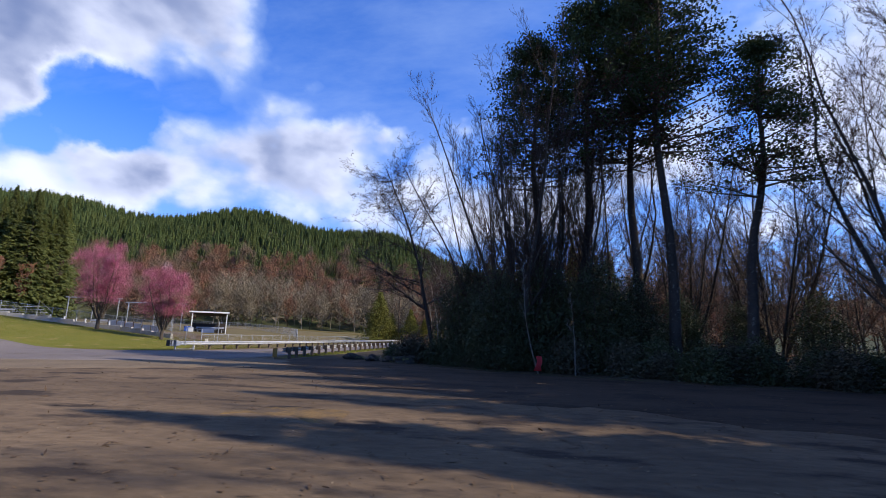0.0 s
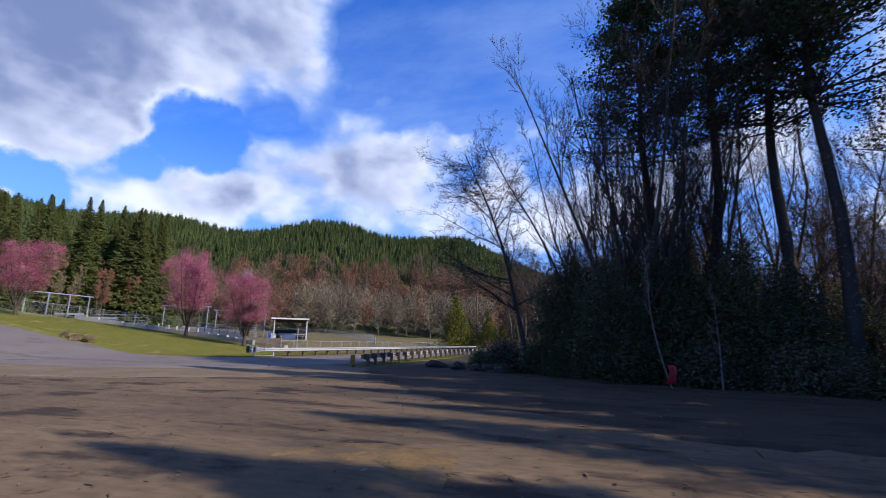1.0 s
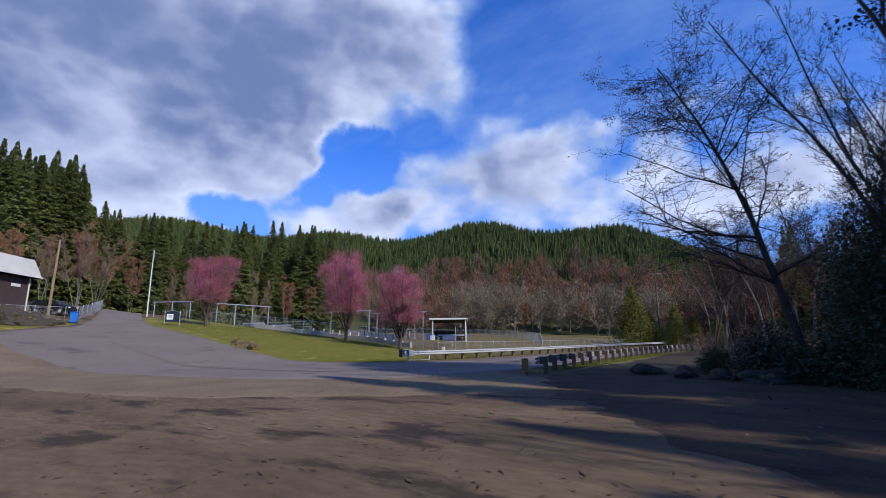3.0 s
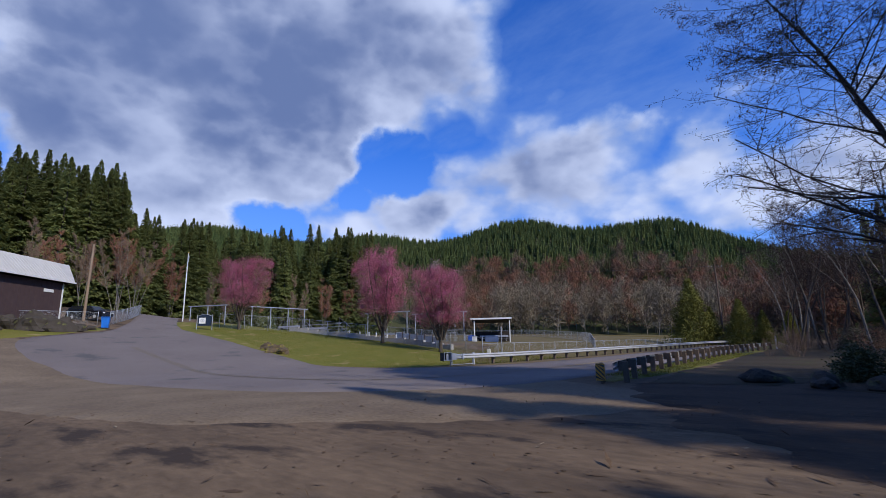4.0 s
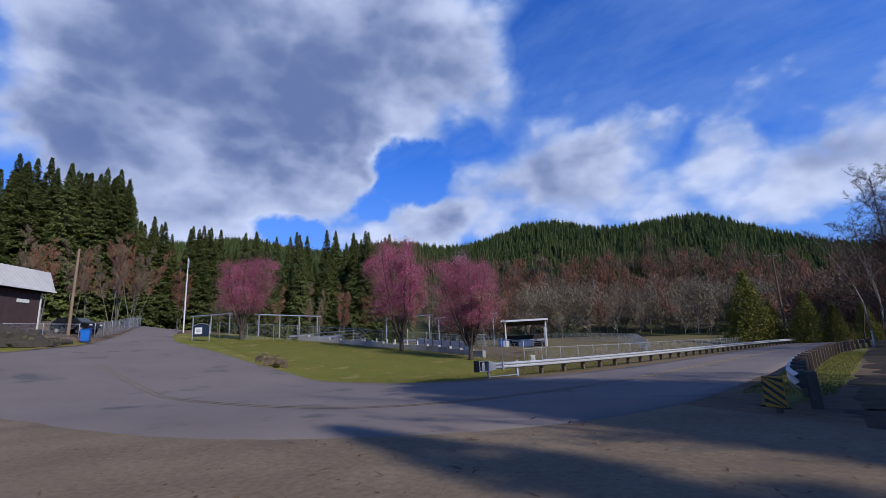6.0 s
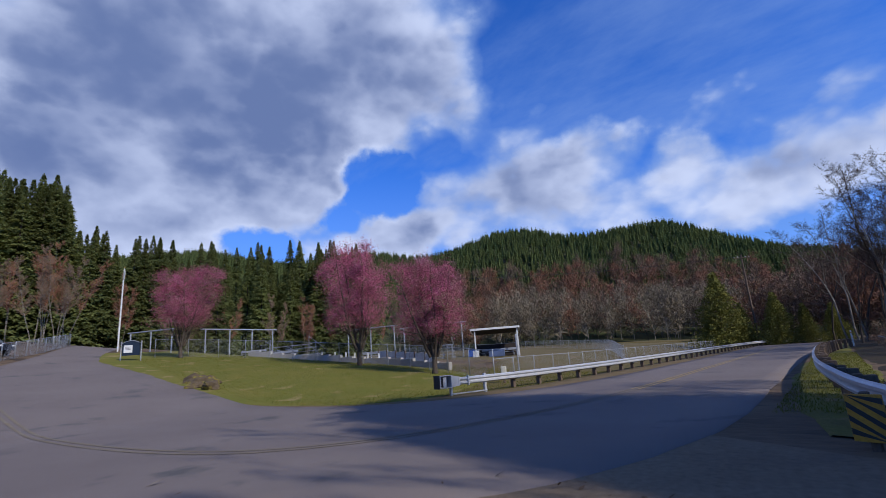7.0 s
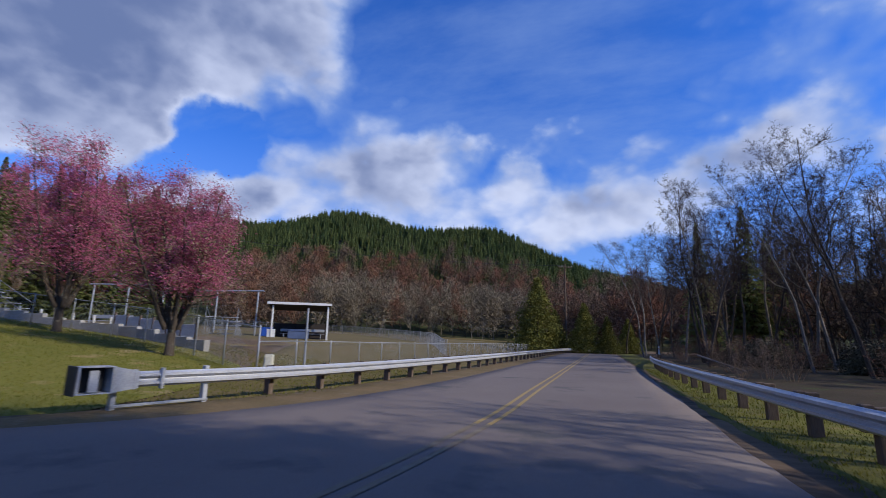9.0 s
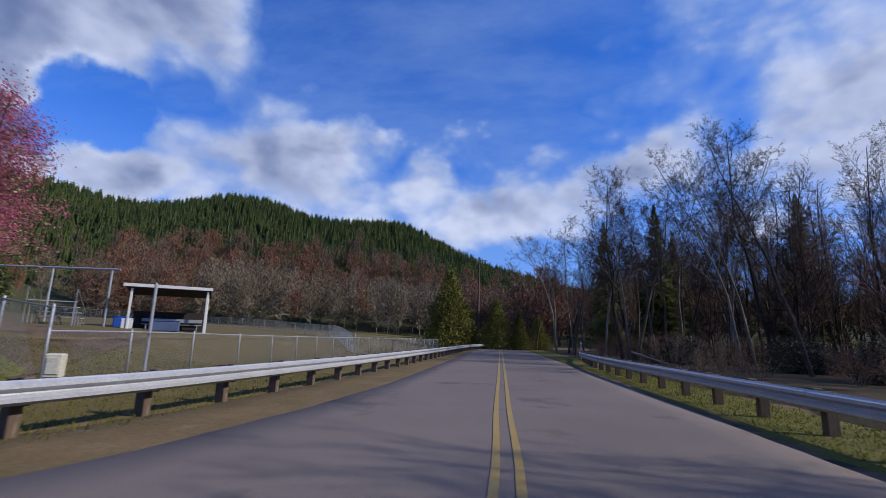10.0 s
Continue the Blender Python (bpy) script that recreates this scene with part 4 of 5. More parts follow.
plant("birch_tree", "slender leaning birch with brown hanging catkins", "birch tree", [("trunk", a), ("crown", b), ("catkin_fringe", mesh_np("catkins", v, f, BROWN_TWIG))], -3.6, 33, 0)
# two thin pale saplings, one tied with a red ribbon
for x, y, lean, h in ((3.1, 24.6, -0.3, 6.0), (4.9, 24.6, -0.05, 5.5)):
    r = np.random.default_rng(int(x * 10))
    segs, tips = skeleton(r, h, 0.05, lean=(lean, 0), first=0.5, limbs=8, limb_len=0.25, depth=3, kids=(0, 4, 3, 0), wob=0.09)
    v, f = tubes(segs[:, :8], 5)
    ob = plant("sapling", "thin pale-barked sapling leaning at the lot's edge", "sapling", [("trunk", mesh_np("sapling", v, f, PALE_BARK, True))], x, y, 0, 1.0, "saplings by the lot")
RED = tone("red_ribbon_cloth", (0.75, 0.02, 0.02), (0.55, 0.012, 0.015), 0.6, 6, 30)
b = Build()
for dx, tw in ((0.0, 0.2), (0.1, -0.35)):
    pts = [(dx + tw * 0.3 * t + 0.05 * math.sin(t * 5), 0.06 * math.cos(t * 4), 0.85 - 0.75 * t) for t in np.linspace(0, 1, 9)]
    v = [(p[0] + s * (0.09 + 0.07 * i / 8), p[1] + e, p[2]) for i, p in enumerate(pts) for s, e in ((-1, 0.0), (1, 0.0), (1, 0.006), (-1, 0.006))]
    f = [(i * 4 + k, i * 4 + (k + 1) % 4, i * 4 + 4 + (k + 1) % 4, i * 4 + 4 + k) for i in range(8) for k in range(4)] + [(0, 1, 2, 3), (35, 34, 33, 32)]
    b.add(v, f)
ob = b.object("ribbon", RED)
ob.matrix_basis = pose(2.95, 24.3, ground_z(2.95, 24.3) + 0.1)
tagged(ob, "bright red ribbon tied round a pale sapling", "ribbon")

# flowering plums on the lawn
def plum(seed, height, width, pale):
    a, c, tips = bare_tree("plum", seed, BARK, BROWN_TWIG, 1.2, height=height * 0.72, radius=0.13, stems=9, fan=0.5, first=0.12, limbs=14, limb_len=0.32, angle=60, rise=0.06, base=1.5, depth=4, kids=(0, 5, 4, 2, 0), wob=0.14)
    r = np.random.default_rng(seed)
    t = tips[tips[:, 2] > height * 0.28]
    pick = t[r.integers(0, len(t), 4200)]
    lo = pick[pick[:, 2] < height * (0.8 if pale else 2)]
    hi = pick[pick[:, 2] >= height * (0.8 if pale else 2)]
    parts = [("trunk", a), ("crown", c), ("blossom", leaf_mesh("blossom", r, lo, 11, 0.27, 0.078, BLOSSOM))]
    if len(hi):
        parts.append(("pale_blossom", leaf_mesh("pale_blossom", r, hi, 9, 0.3, 0.075, PALE_SUNLIT_BLOSSOM)))
    rim = t[np.hypot(t[:, 0], t[:, 1]) > width * 0.3]
    tufts = rim[r.integers(0, len(rim), 70)] + np.array([[0, 0, -0.25]])
    parts.append(("lichen", leaf_mesh("lichen", r, tufts, 14, 0.16, 0.1, LICHEN, 1.6)))
    b = Build()
    b.tube([(0, 0, -0.3), (0.03, 0.02, 0.25), (0.05, 0.0, 1.0), (0.02, 0.05, 1.7)], [0.3, 0.2, 0.17, 0.19], 10)
    parts.append(("bole", mesh("plum_bole", b.v, b.f, BARK, True)))
    return parts


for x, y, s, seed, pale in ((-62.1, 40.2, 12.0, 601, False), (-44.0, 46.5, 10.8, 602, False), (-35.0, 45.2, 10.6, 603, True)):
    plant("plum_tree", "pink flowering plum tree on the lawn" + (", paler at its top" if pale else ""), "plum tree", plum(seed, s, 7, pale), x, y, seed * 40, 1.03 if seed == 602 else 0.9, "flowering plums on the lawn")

# cedars at the road's far bend
def cedar(seed, height, width, n):
    r = np.random.default_rng(seed)
    cs = []
    while len(cs) < n:
        a, zz, q = r.random() * 6.283, r.random() ** 1.3, math.sqrt(r.random())
        lump = 0.8 + 0.5 * noise.noise(Vector((math.cos(a) * 1.6 + seed, math.sin(a) * 1.6, zz * 4)))
        w = width / 2 * min(1.0, zz * 9 + 0.5) * (1 - zz) ** 0.85 * lump
        cs.append((math.cos(a) * q * w, math.sin(a) * q * w, zz * height * (0.9 + 0.12 * lump)))
    return [("trunk", trunk_mesh("cedar_trunk", height * 0.9, 0.2, BARK)), ("crown", leaf_mesh("cedar_crown", r, cs, 9, 0.24, 0.3, CEDAR, 1.1))]


cedars = [cedar(80 + s, 10.8, 10.8 - s, 1500) for s in range(2)]
for i, (x, y, s) in enumerate([(-27.6, 106, 1.06), (-25.2, 108.5, 0.6), (-20.6, 108, 0.7), (-17.2, 107, 0.5), (-14.0, 112, 0.5), (-29.8, 109, 0.6)]):
    plant("cedar_tree", "bushy yellow-green cedar at the road bend", "cedar tree", cedars[i % 2], x, y, i * 80, s, "cedars at the bend")
for i, (x, y, s) in enumerate([(-1.8, 92, 0.56), (1.2, 95, 0.48), (14, 92, 0.6), (-2, 118, 0.7)]):
    plant("fir_tree", "dark fir among the leafless roadside trees", "fir tree", firs[i % 3], x, y, i * 80, s, "roadside firs")
for i, (x, y, s) in enumerate([(6.5, 36, 0.3), (9.0, 34.5, 0.26), (24.5, 9, 0.72), (29, 3, 0.75), (31, 21, 0.78), (21.5, 5, 0.68), (24, -1, 0.75), (29, 11, 0.8), (30.5, 22.5, 1.25), (27.5, 18.0, 1.12), (26, 18.5, 0.74), (25.5, 14, 0.8), (32, 22, 1.25)]):
    plant("fir_tree", "tall dark fir behind the dirt lot", "fir tree", firs[i % 3], x, y, i * 80, s, "firs behind the lot")

# ---- guardrails ----
def sweep(path, profile, lift):
    """A bent sheet profile (out, up) swept along plan points."""
    b = Build()
    p = np.array(path)
    t = np.gradient(p, axis=0)
    nr = np.stack([t[:, 1], -t[:, 0]], 1) / np.linalg.norm(t, axis=1)[:, None]
    m = len(profile)
    v = []
    for i in range(len(p)):
        z = ground_z(*p[i]) + lift
        for o, u in profile:
            v.append((p[i, 0] + nr[i, 0] * o, p[i, 1] + nr[i, 1] * o, z + u))
    f = [(i * m + k, i * m + (k + 1) % m, (i + 1) * m + (k + 1) % m, (i + 1) * m + k) for i in range(len(p) - 1) for k in range(m)]
    f += [tuple(range(m)), tuple(range(len(v) - 1, len(v) - m - 1, -1))]
    return b.add(v, f)


W_FRONT = [(0.0, 0.0), (0.02, 0.02), (0.08, 0.045), (0.083, 0.095), (0.01, 0.135), (0.0, 0.155), (0.01, 0.175), (0.083, 0.215), (0.08, 0.265), (0.02, 0.29), (0.0, 0.31)]
W_BEAM = W_FRONT + [(o - 0.008, u) for o, u in reversed(W_FRONT)]
W_MIRROR = [(-o, u) for o, u in W_BEAM]


def guardrail(label, path, face, spacing, skip=0.0):
    rail = thing("guardrail", label, "guardrail", (0, 0, 0), 0, "", "")
    pts = curve(path, 160)
    seg = np.linalg.norm(np.diff(pts, axis=0), axis=1)
    s = np.concatenate([[0], np.cumsum(seg)])
    length = s[-1]
    step = 3.81
    k = 0
    while k * step < length - 0.5:
        ss = np.linspace(k * step - (0.15 if k else 0), min(length, (k + 1) * step), 7)
        sub = np.stack([np.interp(ss, s, pts[:, 0]), np.interp(ss, s, pts[:, 1])], 1)
        sub += (0.004 if k % 2 else 0.0)
        beam = sweep(sub, W_BEAM if face > 0 else W_MIRROR, 0.44).object("beam", STEEL, rail)
        k += 1
    post = Build().box((0.15, 0.2, 0.95), (0, 0, 0.27), None, 0.012)
    pm = mesh("rail_post", post.v, post.f, POST_WOOD)
    blk = Build().box((0.14, 0.15, 0.36), (0, 0, 0.6), None, 0.012)
    bm_ = mesh("rail_block", blk.v, blk.f, POST_WOOD)
    d = skip
    while d < length - 0.3:
        x, y = np.interp(d, s, pts[:, 0]), np.interp(d, s, pts[:, 1])
        x2, y2 = np.interp(d + 0.1, s, pts[:, 0]), np.interp(d + 0.1, s, pts[:, 1])
        a = math.degrees(math.atan2(y2 - y, x2 - x))
        side = 1 if face > 0 else -1
        nx, ny = (y2 - y) / 0.1, -(x2 - x) / 0.1
        z = ground_z(x, y)
        po = part_mesh("post", pm, rail)
        po.matrix_basis = pose(x - nx * 0.265 * side, y - ny * 0.265 * side, z + random.uniform(-0.02, 0.02), random.uniform(-1.5, 1.5), random.uniform(-1.5, 1.5), a)
        bo = part_mesh("spacer_block", bm_, rail)
        bo.matrix_basis = pose(x - nx * 0.085 * side, y - ny * 0.085 * side, z, 0, 0, a)
        d += spacing
    return rail


# west rail, starting with an impact head at the bend
WEST = [(-27.2, 37.0), (-26.0, 41), (-25.4, 45.5), (-24.9, 53), (-24.5, 66), (-24.2, 82), (-23.6, 98), (-22.2, 108)]
west = guardrail("galvanised W-beam guardrail on weathered wooden posts", WEST, 1, 1.905, 3.8)
d0 = math.degrees(math.atan2(4.0, 1.2))


def along(u, out, z):
    a = radians(d0)
    x, y = -27.2 + u * math.cos(a) + out * math.sin(a), 37.0 + u * math.sin(a) - out * math.cos(a)
    return (x, y, z + ground_z(x, y))


turn = Matrix.Rotation(radians(d0), 4, "Z")
head = Build().box((0.6, 0.014, 0.5), along(-0.28, -0.18, 0.62), turn, 0.004).object("impact_head", STEEL, west, "grey steel impact head box")
for z0, word in ((0.375, "bottom_plate"), (0.865, "top_plate")):
    Build().box((0.62, 0.42, 0.02), along(-0.28, 0.02, z0), turn, 0.004).object(word, STEEL, head)
for u in (-0.57, 0.0):
    Build().box((0.05, 0.42, 0.49), along(u, 0.02, 0.62), turn, 0.006).object("end_frame", STEEL, head)
Build().box((0.16, 0.03, 0.4), along(-0.3, 0.14, 0.6), turn, 0.006).object("guide_bar", STEEL, head)
# black plate added to draw the shade within the open head
Build().box((0.46, 0.02, 0.44), along(-0.28, -0.1, 0.62), turn, 0.004).object("inner_plate", BLACK, west, "black plate painting the shade inside the impact head")
Build().box((0.03, 0.46, 0.54), along(-0.62, 0.02, 0.62), turn, 0.008).object("face_plate", BLACK, west, "dark face plate of the impact head")
neck = Build()
for s in (-1, 1):
    neck.add([Vector(along(u, 0.02 + s * w, z)) for u, w, z in ((0.03, 0.2, 0.38), (0.03, 0.2, 0.86), (0.5, 0.1, 0.76), (0.5, 0.1, 0.43), (0.03, 0.19, 0.38), (0.03, 0.19, 0.86), (0.5, 0.09, 0.76), (0.5, 0.09, 0.43))], [(0, 1, 2, 3), (7, 6, 5, 4), (0, 4, 5, 1), (1, 5, 6, 2), (2, 6, 7, 3), (3, 7, 4, 0)])
neck.object("guide_chute", STEEL, west)
for u in (0.12, 1.95):
    Build().box((0.1, 0.15, 1.0), along(u, -0.05, 0.32), turn, 0.01).object("steel_post", STEEL, west)
Build().box((1.95, 0.1, 0.05), along(1.03, 0.0, 0.09), turn, 0.006).object("ground_strut", PIPE, west)
Build().box((0.06, 0.12, 0.42), along(0.95, 0.09, 0.6), turn, 0.004).object("beam_bracket", STEEL, west)
Build().box((0.07, 0.13, 0.38), along(0.42, 0.09, 0.6), turn, 0.004).object("beam_bracket", STEEL, west)

# east rail, starting with a striped marker
EAST = [(-13.8, 30.0), (-14.3, 33), (-14.9, 40), (-15.2, 50), (-15.2, 60), (-14.6, 69), (-13.4, 76)]
east = guardrail("dark galvanised W-beam guardrail on thick wooden posts", EAST, -1, 1.905, 0.6)
STRIPE = tone("marker_amber", (0.6, 0.3, 0.02), (0.45, 0.22, 0.02), 0.5, 3, 30, (0.2, 0.12, 0.03), 0.6, 5, 0.1)
board = thing("marker_board", "black and amber striped hazard board at the guardrail end", "hazard marker", (-14.2, 29.6, ground_z(-14.2, 29.6)), -18)
Build().box((0.4, 0.03, 0.6), (0, 0, 0.42), None, 0.006).object("panel", STRIPE, board)
for i in range(-1, 5):
    zc = 0.1 + i * 0.17
    poly = [(-0.195, zc + 0.15 - 0.04), (0.195, zc - 0.15 - 0.04), (0.195, zc - 0.15 + 0.04), (-0.195, zc + 0.15 + 0.04)]
    poly = [(x, min(0.715, max(0.125, z))) for x, z in poly]
    if max(z for _, z in poly) - min(z for _, z in poly) < 0.05:
        continue
    b = Build()
    b.add([(x, -0.019, z) for x, z in poly] + [(x, -0.0155, z) for x, z in poly], [(0, 1, 2, 3), (7, 6, 5, 4), (0, 4, 5, 1), (1, 5, 6, 2), (2, 6, 7, 3), (3, 7, 4, 0)])
    b.object("stripe", BLACK, board)
Build().box((0.1, 0.1, 0.85), (0, 0.08, 0.32), None, 0.01).object("post", POST_WOOD, board)

# ---- fences ----
def chain_fence(name, label, path, height, spacing, pitch, top=True, wire=0.004, post_r=0.03, extra=0.0, group="", bottom=0.03):
    fence = thing(name, label, "chain-link fence", (0, 0, 0), 0, group)
    pts = curve(path, 200)
    s = np.concatenate([[0], np.cumsum(np.linalg.norm(np.diff(pts, axis=0), axis=1))])
    length = s[-1]

    def at(d, z):
        d = min(max(d, 0), length)
        x, y = np.interp(d, s, pts[:, 0]), np.interp(d, s, pts[:, 1])
        return (x, y, ground_z(x, y) + z)

    n = max(1, round(length / spacing))
    pb = Build().tube([(0, 0, -0.2), (0, 0, height + 0.05 + extra), (0, 0, height + 0.08 + extra)], [post_r, post_r, post_r * 0.4], 8)
    pm = mesh("fence_post", pb.v, pb.f, PIPE, True)
    for i in range(n + 1):
        po = part_mesh("post", pm, fence)
        po.matrix_basis = pose(*at(length * i / n, 0), random.uniform(-1, 1), random.uniform(-1, 1), 0)
    if top:
        for z in ((height,) if height < 2.2 else (height, height * 0.5)):
            Build().tube([at(d, z) for d in np.linspace(0, length, max(3, int(length / 2)))], 0.022, 6).object("top_rail", PIPE, fence)
    segs = []
    for sgn in (1, -1):
        for d in np.arange(-height, length + height, pitch):
            a, b = (d, d + height) if sgn > 0 else (d + height, d)
            za, zb = bottom, height
            if a < 0 or b < 0 or a > length or b > length:
                continue
            m = ((a + b) / 2, (za + zb) / 2)
            segs.append((*at(a, za), *at(*m), wire, wire))
            segs.append((*at(*m), *at(b, zb), wire, wire))
    v, f = tubes(segs, 3)
    ob = part_mesh("wire_mesh", mesh_np("wire_mesh", v, f, WIRE), fence)
    ob["kind"] = "stuff"
    return fence


chain_fence("fence", "low galvanised chain-link fence behind the guardrail", [(-29.6, 44.1), (-29.9, 47.6), (-29.8, 53), (-29.9, 60), (-29.9, 76), (-29.6, 90), (-28.6, 104)], 1.2, 2.6, 0.1, True, 0.0018)
chain_fence("fence", "chain-link fence beside the concrete wall", [(-29.6, 44.1), (-34.7, 46.2), (-41, 48.2), (-48.5, 47.6), (-53, 46.6), (-58, 45), (-62, 42), (-63.5, 38.5)], 1.7, 2.8, 0.14, True, 0.003)
corner = thing("fence_post", "tall galvanised corner post of the wire fence", "fence post", (-30.0, 47.5, ground_z(-30, 47.5)))
Build().tube([(0, 0, -0.2), (0, 0, 2.55), (0, 0, 2.6)], [0.045, 0.045, 0.02], 10).object("post", PIPE, corner)
chain_fence("fence", "long outfield chain-link fence", [(-31, 70), (-40, 88), (-52, 100), (-66, 108), (-82, 112), (-100, 110)], 1.4, 3.2, 0.14, True, 0.005)
chain_fence("fence", "chain-link fence by the brown building", [(-56, 10), (-61.5, 15.5), (-64.6, 21), (-64.8, 26.8)], 1.4, 2.4, 0.1, True, 0.0035)
chain_fence("fence", "chain-link fence beside the driveway", [(-66, 28.2), (-74, 32.2), (-84, 36.5)], 1.4, 2.4, 0.12, True, 0.004)

# tall backstop frames
def backstop(x0, y0, x1, y1, top, n, label):
    o = thing("backstop", label, "backstop", (0, 0, 0), 0, "backstops of the field")
    for i in range(n):
        t = 0.06 + 0.88 * i / (n - 1)
        x, y = mixf(x0, x1, t), mixf(y0, y1, t)
        Build().tube([(x, y, ground_z(x, y) - 0.2), (x, y, top)], 0.07, 8).object("post", PIPE, o)
    Build().tube([(x0, y0, top), (x1, y1, top)], 0.075, 8).object("top_beam", PIPE, o)
    segs, w, low_z = [], math.hypot(x1 - x0, y1 - y0), ground_z(x0, y0) + 0.1
    for k in np.arange(0.1, w, 0.3):
        x, y = mixf(x0, x1, k / w), mixf(y0, y1, k / w)
        segs.append((x, y, ground_z(x, y) + 0.05, x, y, top, 0.002, 0.002))
    for z in np.arange(low_z + 0.3, top, 0.3):
        segs.append((x0, y0, z, x1, y1, z, 0.002, 0.002))
    v, f = tubes(segs, 3)
    ob = part_mesh("wire_mesh", mesh_np("wire_mesh", v, f, WIRE), o)
    ob["kind"] = "stuff"


backstop(-78.0, 40.6, -72.0, 43.4, 7.1, 3, "tall galvanised backstop frame with thin wire mesh")
backstop(-70.6, 45.6, -71.4, 55.8, 6.9, 4, "tall galvanised backstop frame with thin wire mesh")
backstop(-64.6, 61.8, -56.6, 63.6, 6.1, 3, "tall backstop frame behind the plum trees")
backstop(-56.2, 63.7, -47.2, 65.4, 5.6, 3, "tall backstop frame near the dugout")

# concrete wall along the lawn
wall = curve([(-36.2, 48.4), (-41.5, 49.6), (-47, 49.8), (-54.5, 49.2), (-62.5, 47.2)], 18)
cw = thing("retaining_wall", "low pale concrete block wall along the lawn", "wall", (0, 0, 0), 0, "", "structure")
for i in range(17):
    a, b = wall[i], wall[i + 1]
    c = (a + b) / 2
    ln = float(np.linalg.norm(b - a))
    Build().box((ln - 0.015, 0.3, 1.2), (c[0], c[1], ground_z(*c) - 0.1 + 0.1 * ((i // 3) % 2)), Matrix.Rotation(math.atan2(b[1] - a[1], b[0] - a[0]), 4, "Z"), 0.02).object("block", CONCRETE, cw)
# short white posts behind the wall
for i, (x, y) in enumerate(((-53.2, 51.2), (-51.6, 51.3), (-50.4, 51.4), (-48.6, 51.5), (-47.2, 51.6), (-55, 51))):
    o = thing("bollard", "short white post behind the concrete wall", "post", (x, y, ground_z(x, y)), i * 11, "white posts behind the wall")
    Build().box((0.13, 0.1, 0.95), (0, 0, 0.4), None, 0.02).object("post", WHITE, o)

# ---- dugout shelter ----
dug = thing("dugout", "open dugout shelter with pale sloping metal roof and white posts", "shelter", (-44.6, 67.5, ground_z(-44.6, 67.5)), 32)
ROOF = tone("pale_metal_roof", (0.6, 0.57, 0.51), (0.52, 0.49, 0.44), 0.5, 1, 20, (0.4, 0.37, 0.33), 0.64, 2, 0.1, 0.2)
DARK_WOOD = tone("dark_roof_boards", (0.035, 0.03, 0.028), (0.055, 0.045, 0.04), 0.9, 3, 30)
b = Build().box((5.6, 3.2, 0.09), (0, 0, 2.95), Matrix.Rotation(radians(-7), 4, "X"), 0.01)
for i in range(14):
    b.box((0.04, 3.2, 0.04), (-2.7 + i * 0.41, 0, 3.01), Matrix.Rotation(radians(-7), 4, "X"))
b.object("roof", ROOF, dug)
Build().box((5.4, 3.0, 0.1), (0, 0, 2.85), Matrix.Rotation(radians(-7), 4, "X"), 0.01).object("ceiling_panel", DARK_WOOD, dug)
Build().box((5.6, 0.05, 0.22), (0, -1.6, 3.1), None, 0.01).object("fascia", WHITE, dug)
for x in (-2.3, 2.5):
    for y in (-1.3, -0.1, 1.25):
        if x < 0 and y > -1:
            continue
        Build().box((0.14, 0.14, 3.0), (x, y, 1.4), None, 0.012).object("post", WHITE, dug)
Build().box((4.8, 0.14, 1.4), (0, 1.35, 0.7), None, 0.01).object("back_wall", DARK_WOOD, dug)
BLUE = tone("blue_plastic", (0.02, 0.09, 0.42), (0.015, 0.07, 0.33), 0.45, 2, 20)
TEAL = tone("blue_grey_tarp", (0.09, 0.13, 0.24), (0.06, 0.09, 0.17), 0.6, 2, 20)


def bench(x, y, turn_deg, length, label, mat):
    o = thing("bench", label, "bench", (x, y, ground_z(x, y)), turn_deg, "benches by the field")
    Build().box((length, 0.3, 0.05), (0, 0, 0.45), None, 0.01).object("seat", mat, o)
    Build().box((length, 0.04, 0.25), (0, 0.2, 0.75), None, 0.01).object("backrest", mat, o)
    for sx in (-0.42, 0.42):
        Build().box((0.06, 0.34, 0.45), (length * sx, 0, 0.22), None, 0.008).object("leg", PIPE, o)
    return o


bench(-44.8, 68.3, 32, 4.0, "long grey bench inside the dugout", PIPE)
bench(-66, 53.4, 12, 4.5, "aluminium bench behind the concrete wall", STEEL)
bench(-71, 52.2, 12, 4.5, "aluminium bench behind the concrete wall", STEEL)
bench(-50, 53.5, 5, 3.5, "aluminium bench behind the concrete wall", STEEL)
for x, y, w, h, mt, nm, lb in ((-46.9, 65.9, 1.0, 0.75, BLUE, "storage_bin", "blue plastic storage bin by the dugout"), (-45.9, 65.2, 0.7, 0.65, WHITE, "whiteboard", "white panel standing by the dugout"), (-43.9, 66.4, 1.8, 0.7, TEAL, "covered_equipment", "grey-blue covered equipment in the dugout")):
    o = thing(nm, lb, nm.replace("_", " "), (x, y, ground_z(x, y)), 30)
    Build().box((w, 0.6 if mt != WHITE else 0.06, h), (0, 0, h / 2), None, 0.05).object("body", mt, o)
    Build().box((w + 0.06, 0.66 if mt != WHITE else 0.09, 0.07), (0, 0, h + 0.03), None, 0.02).object("lid", mt, o)

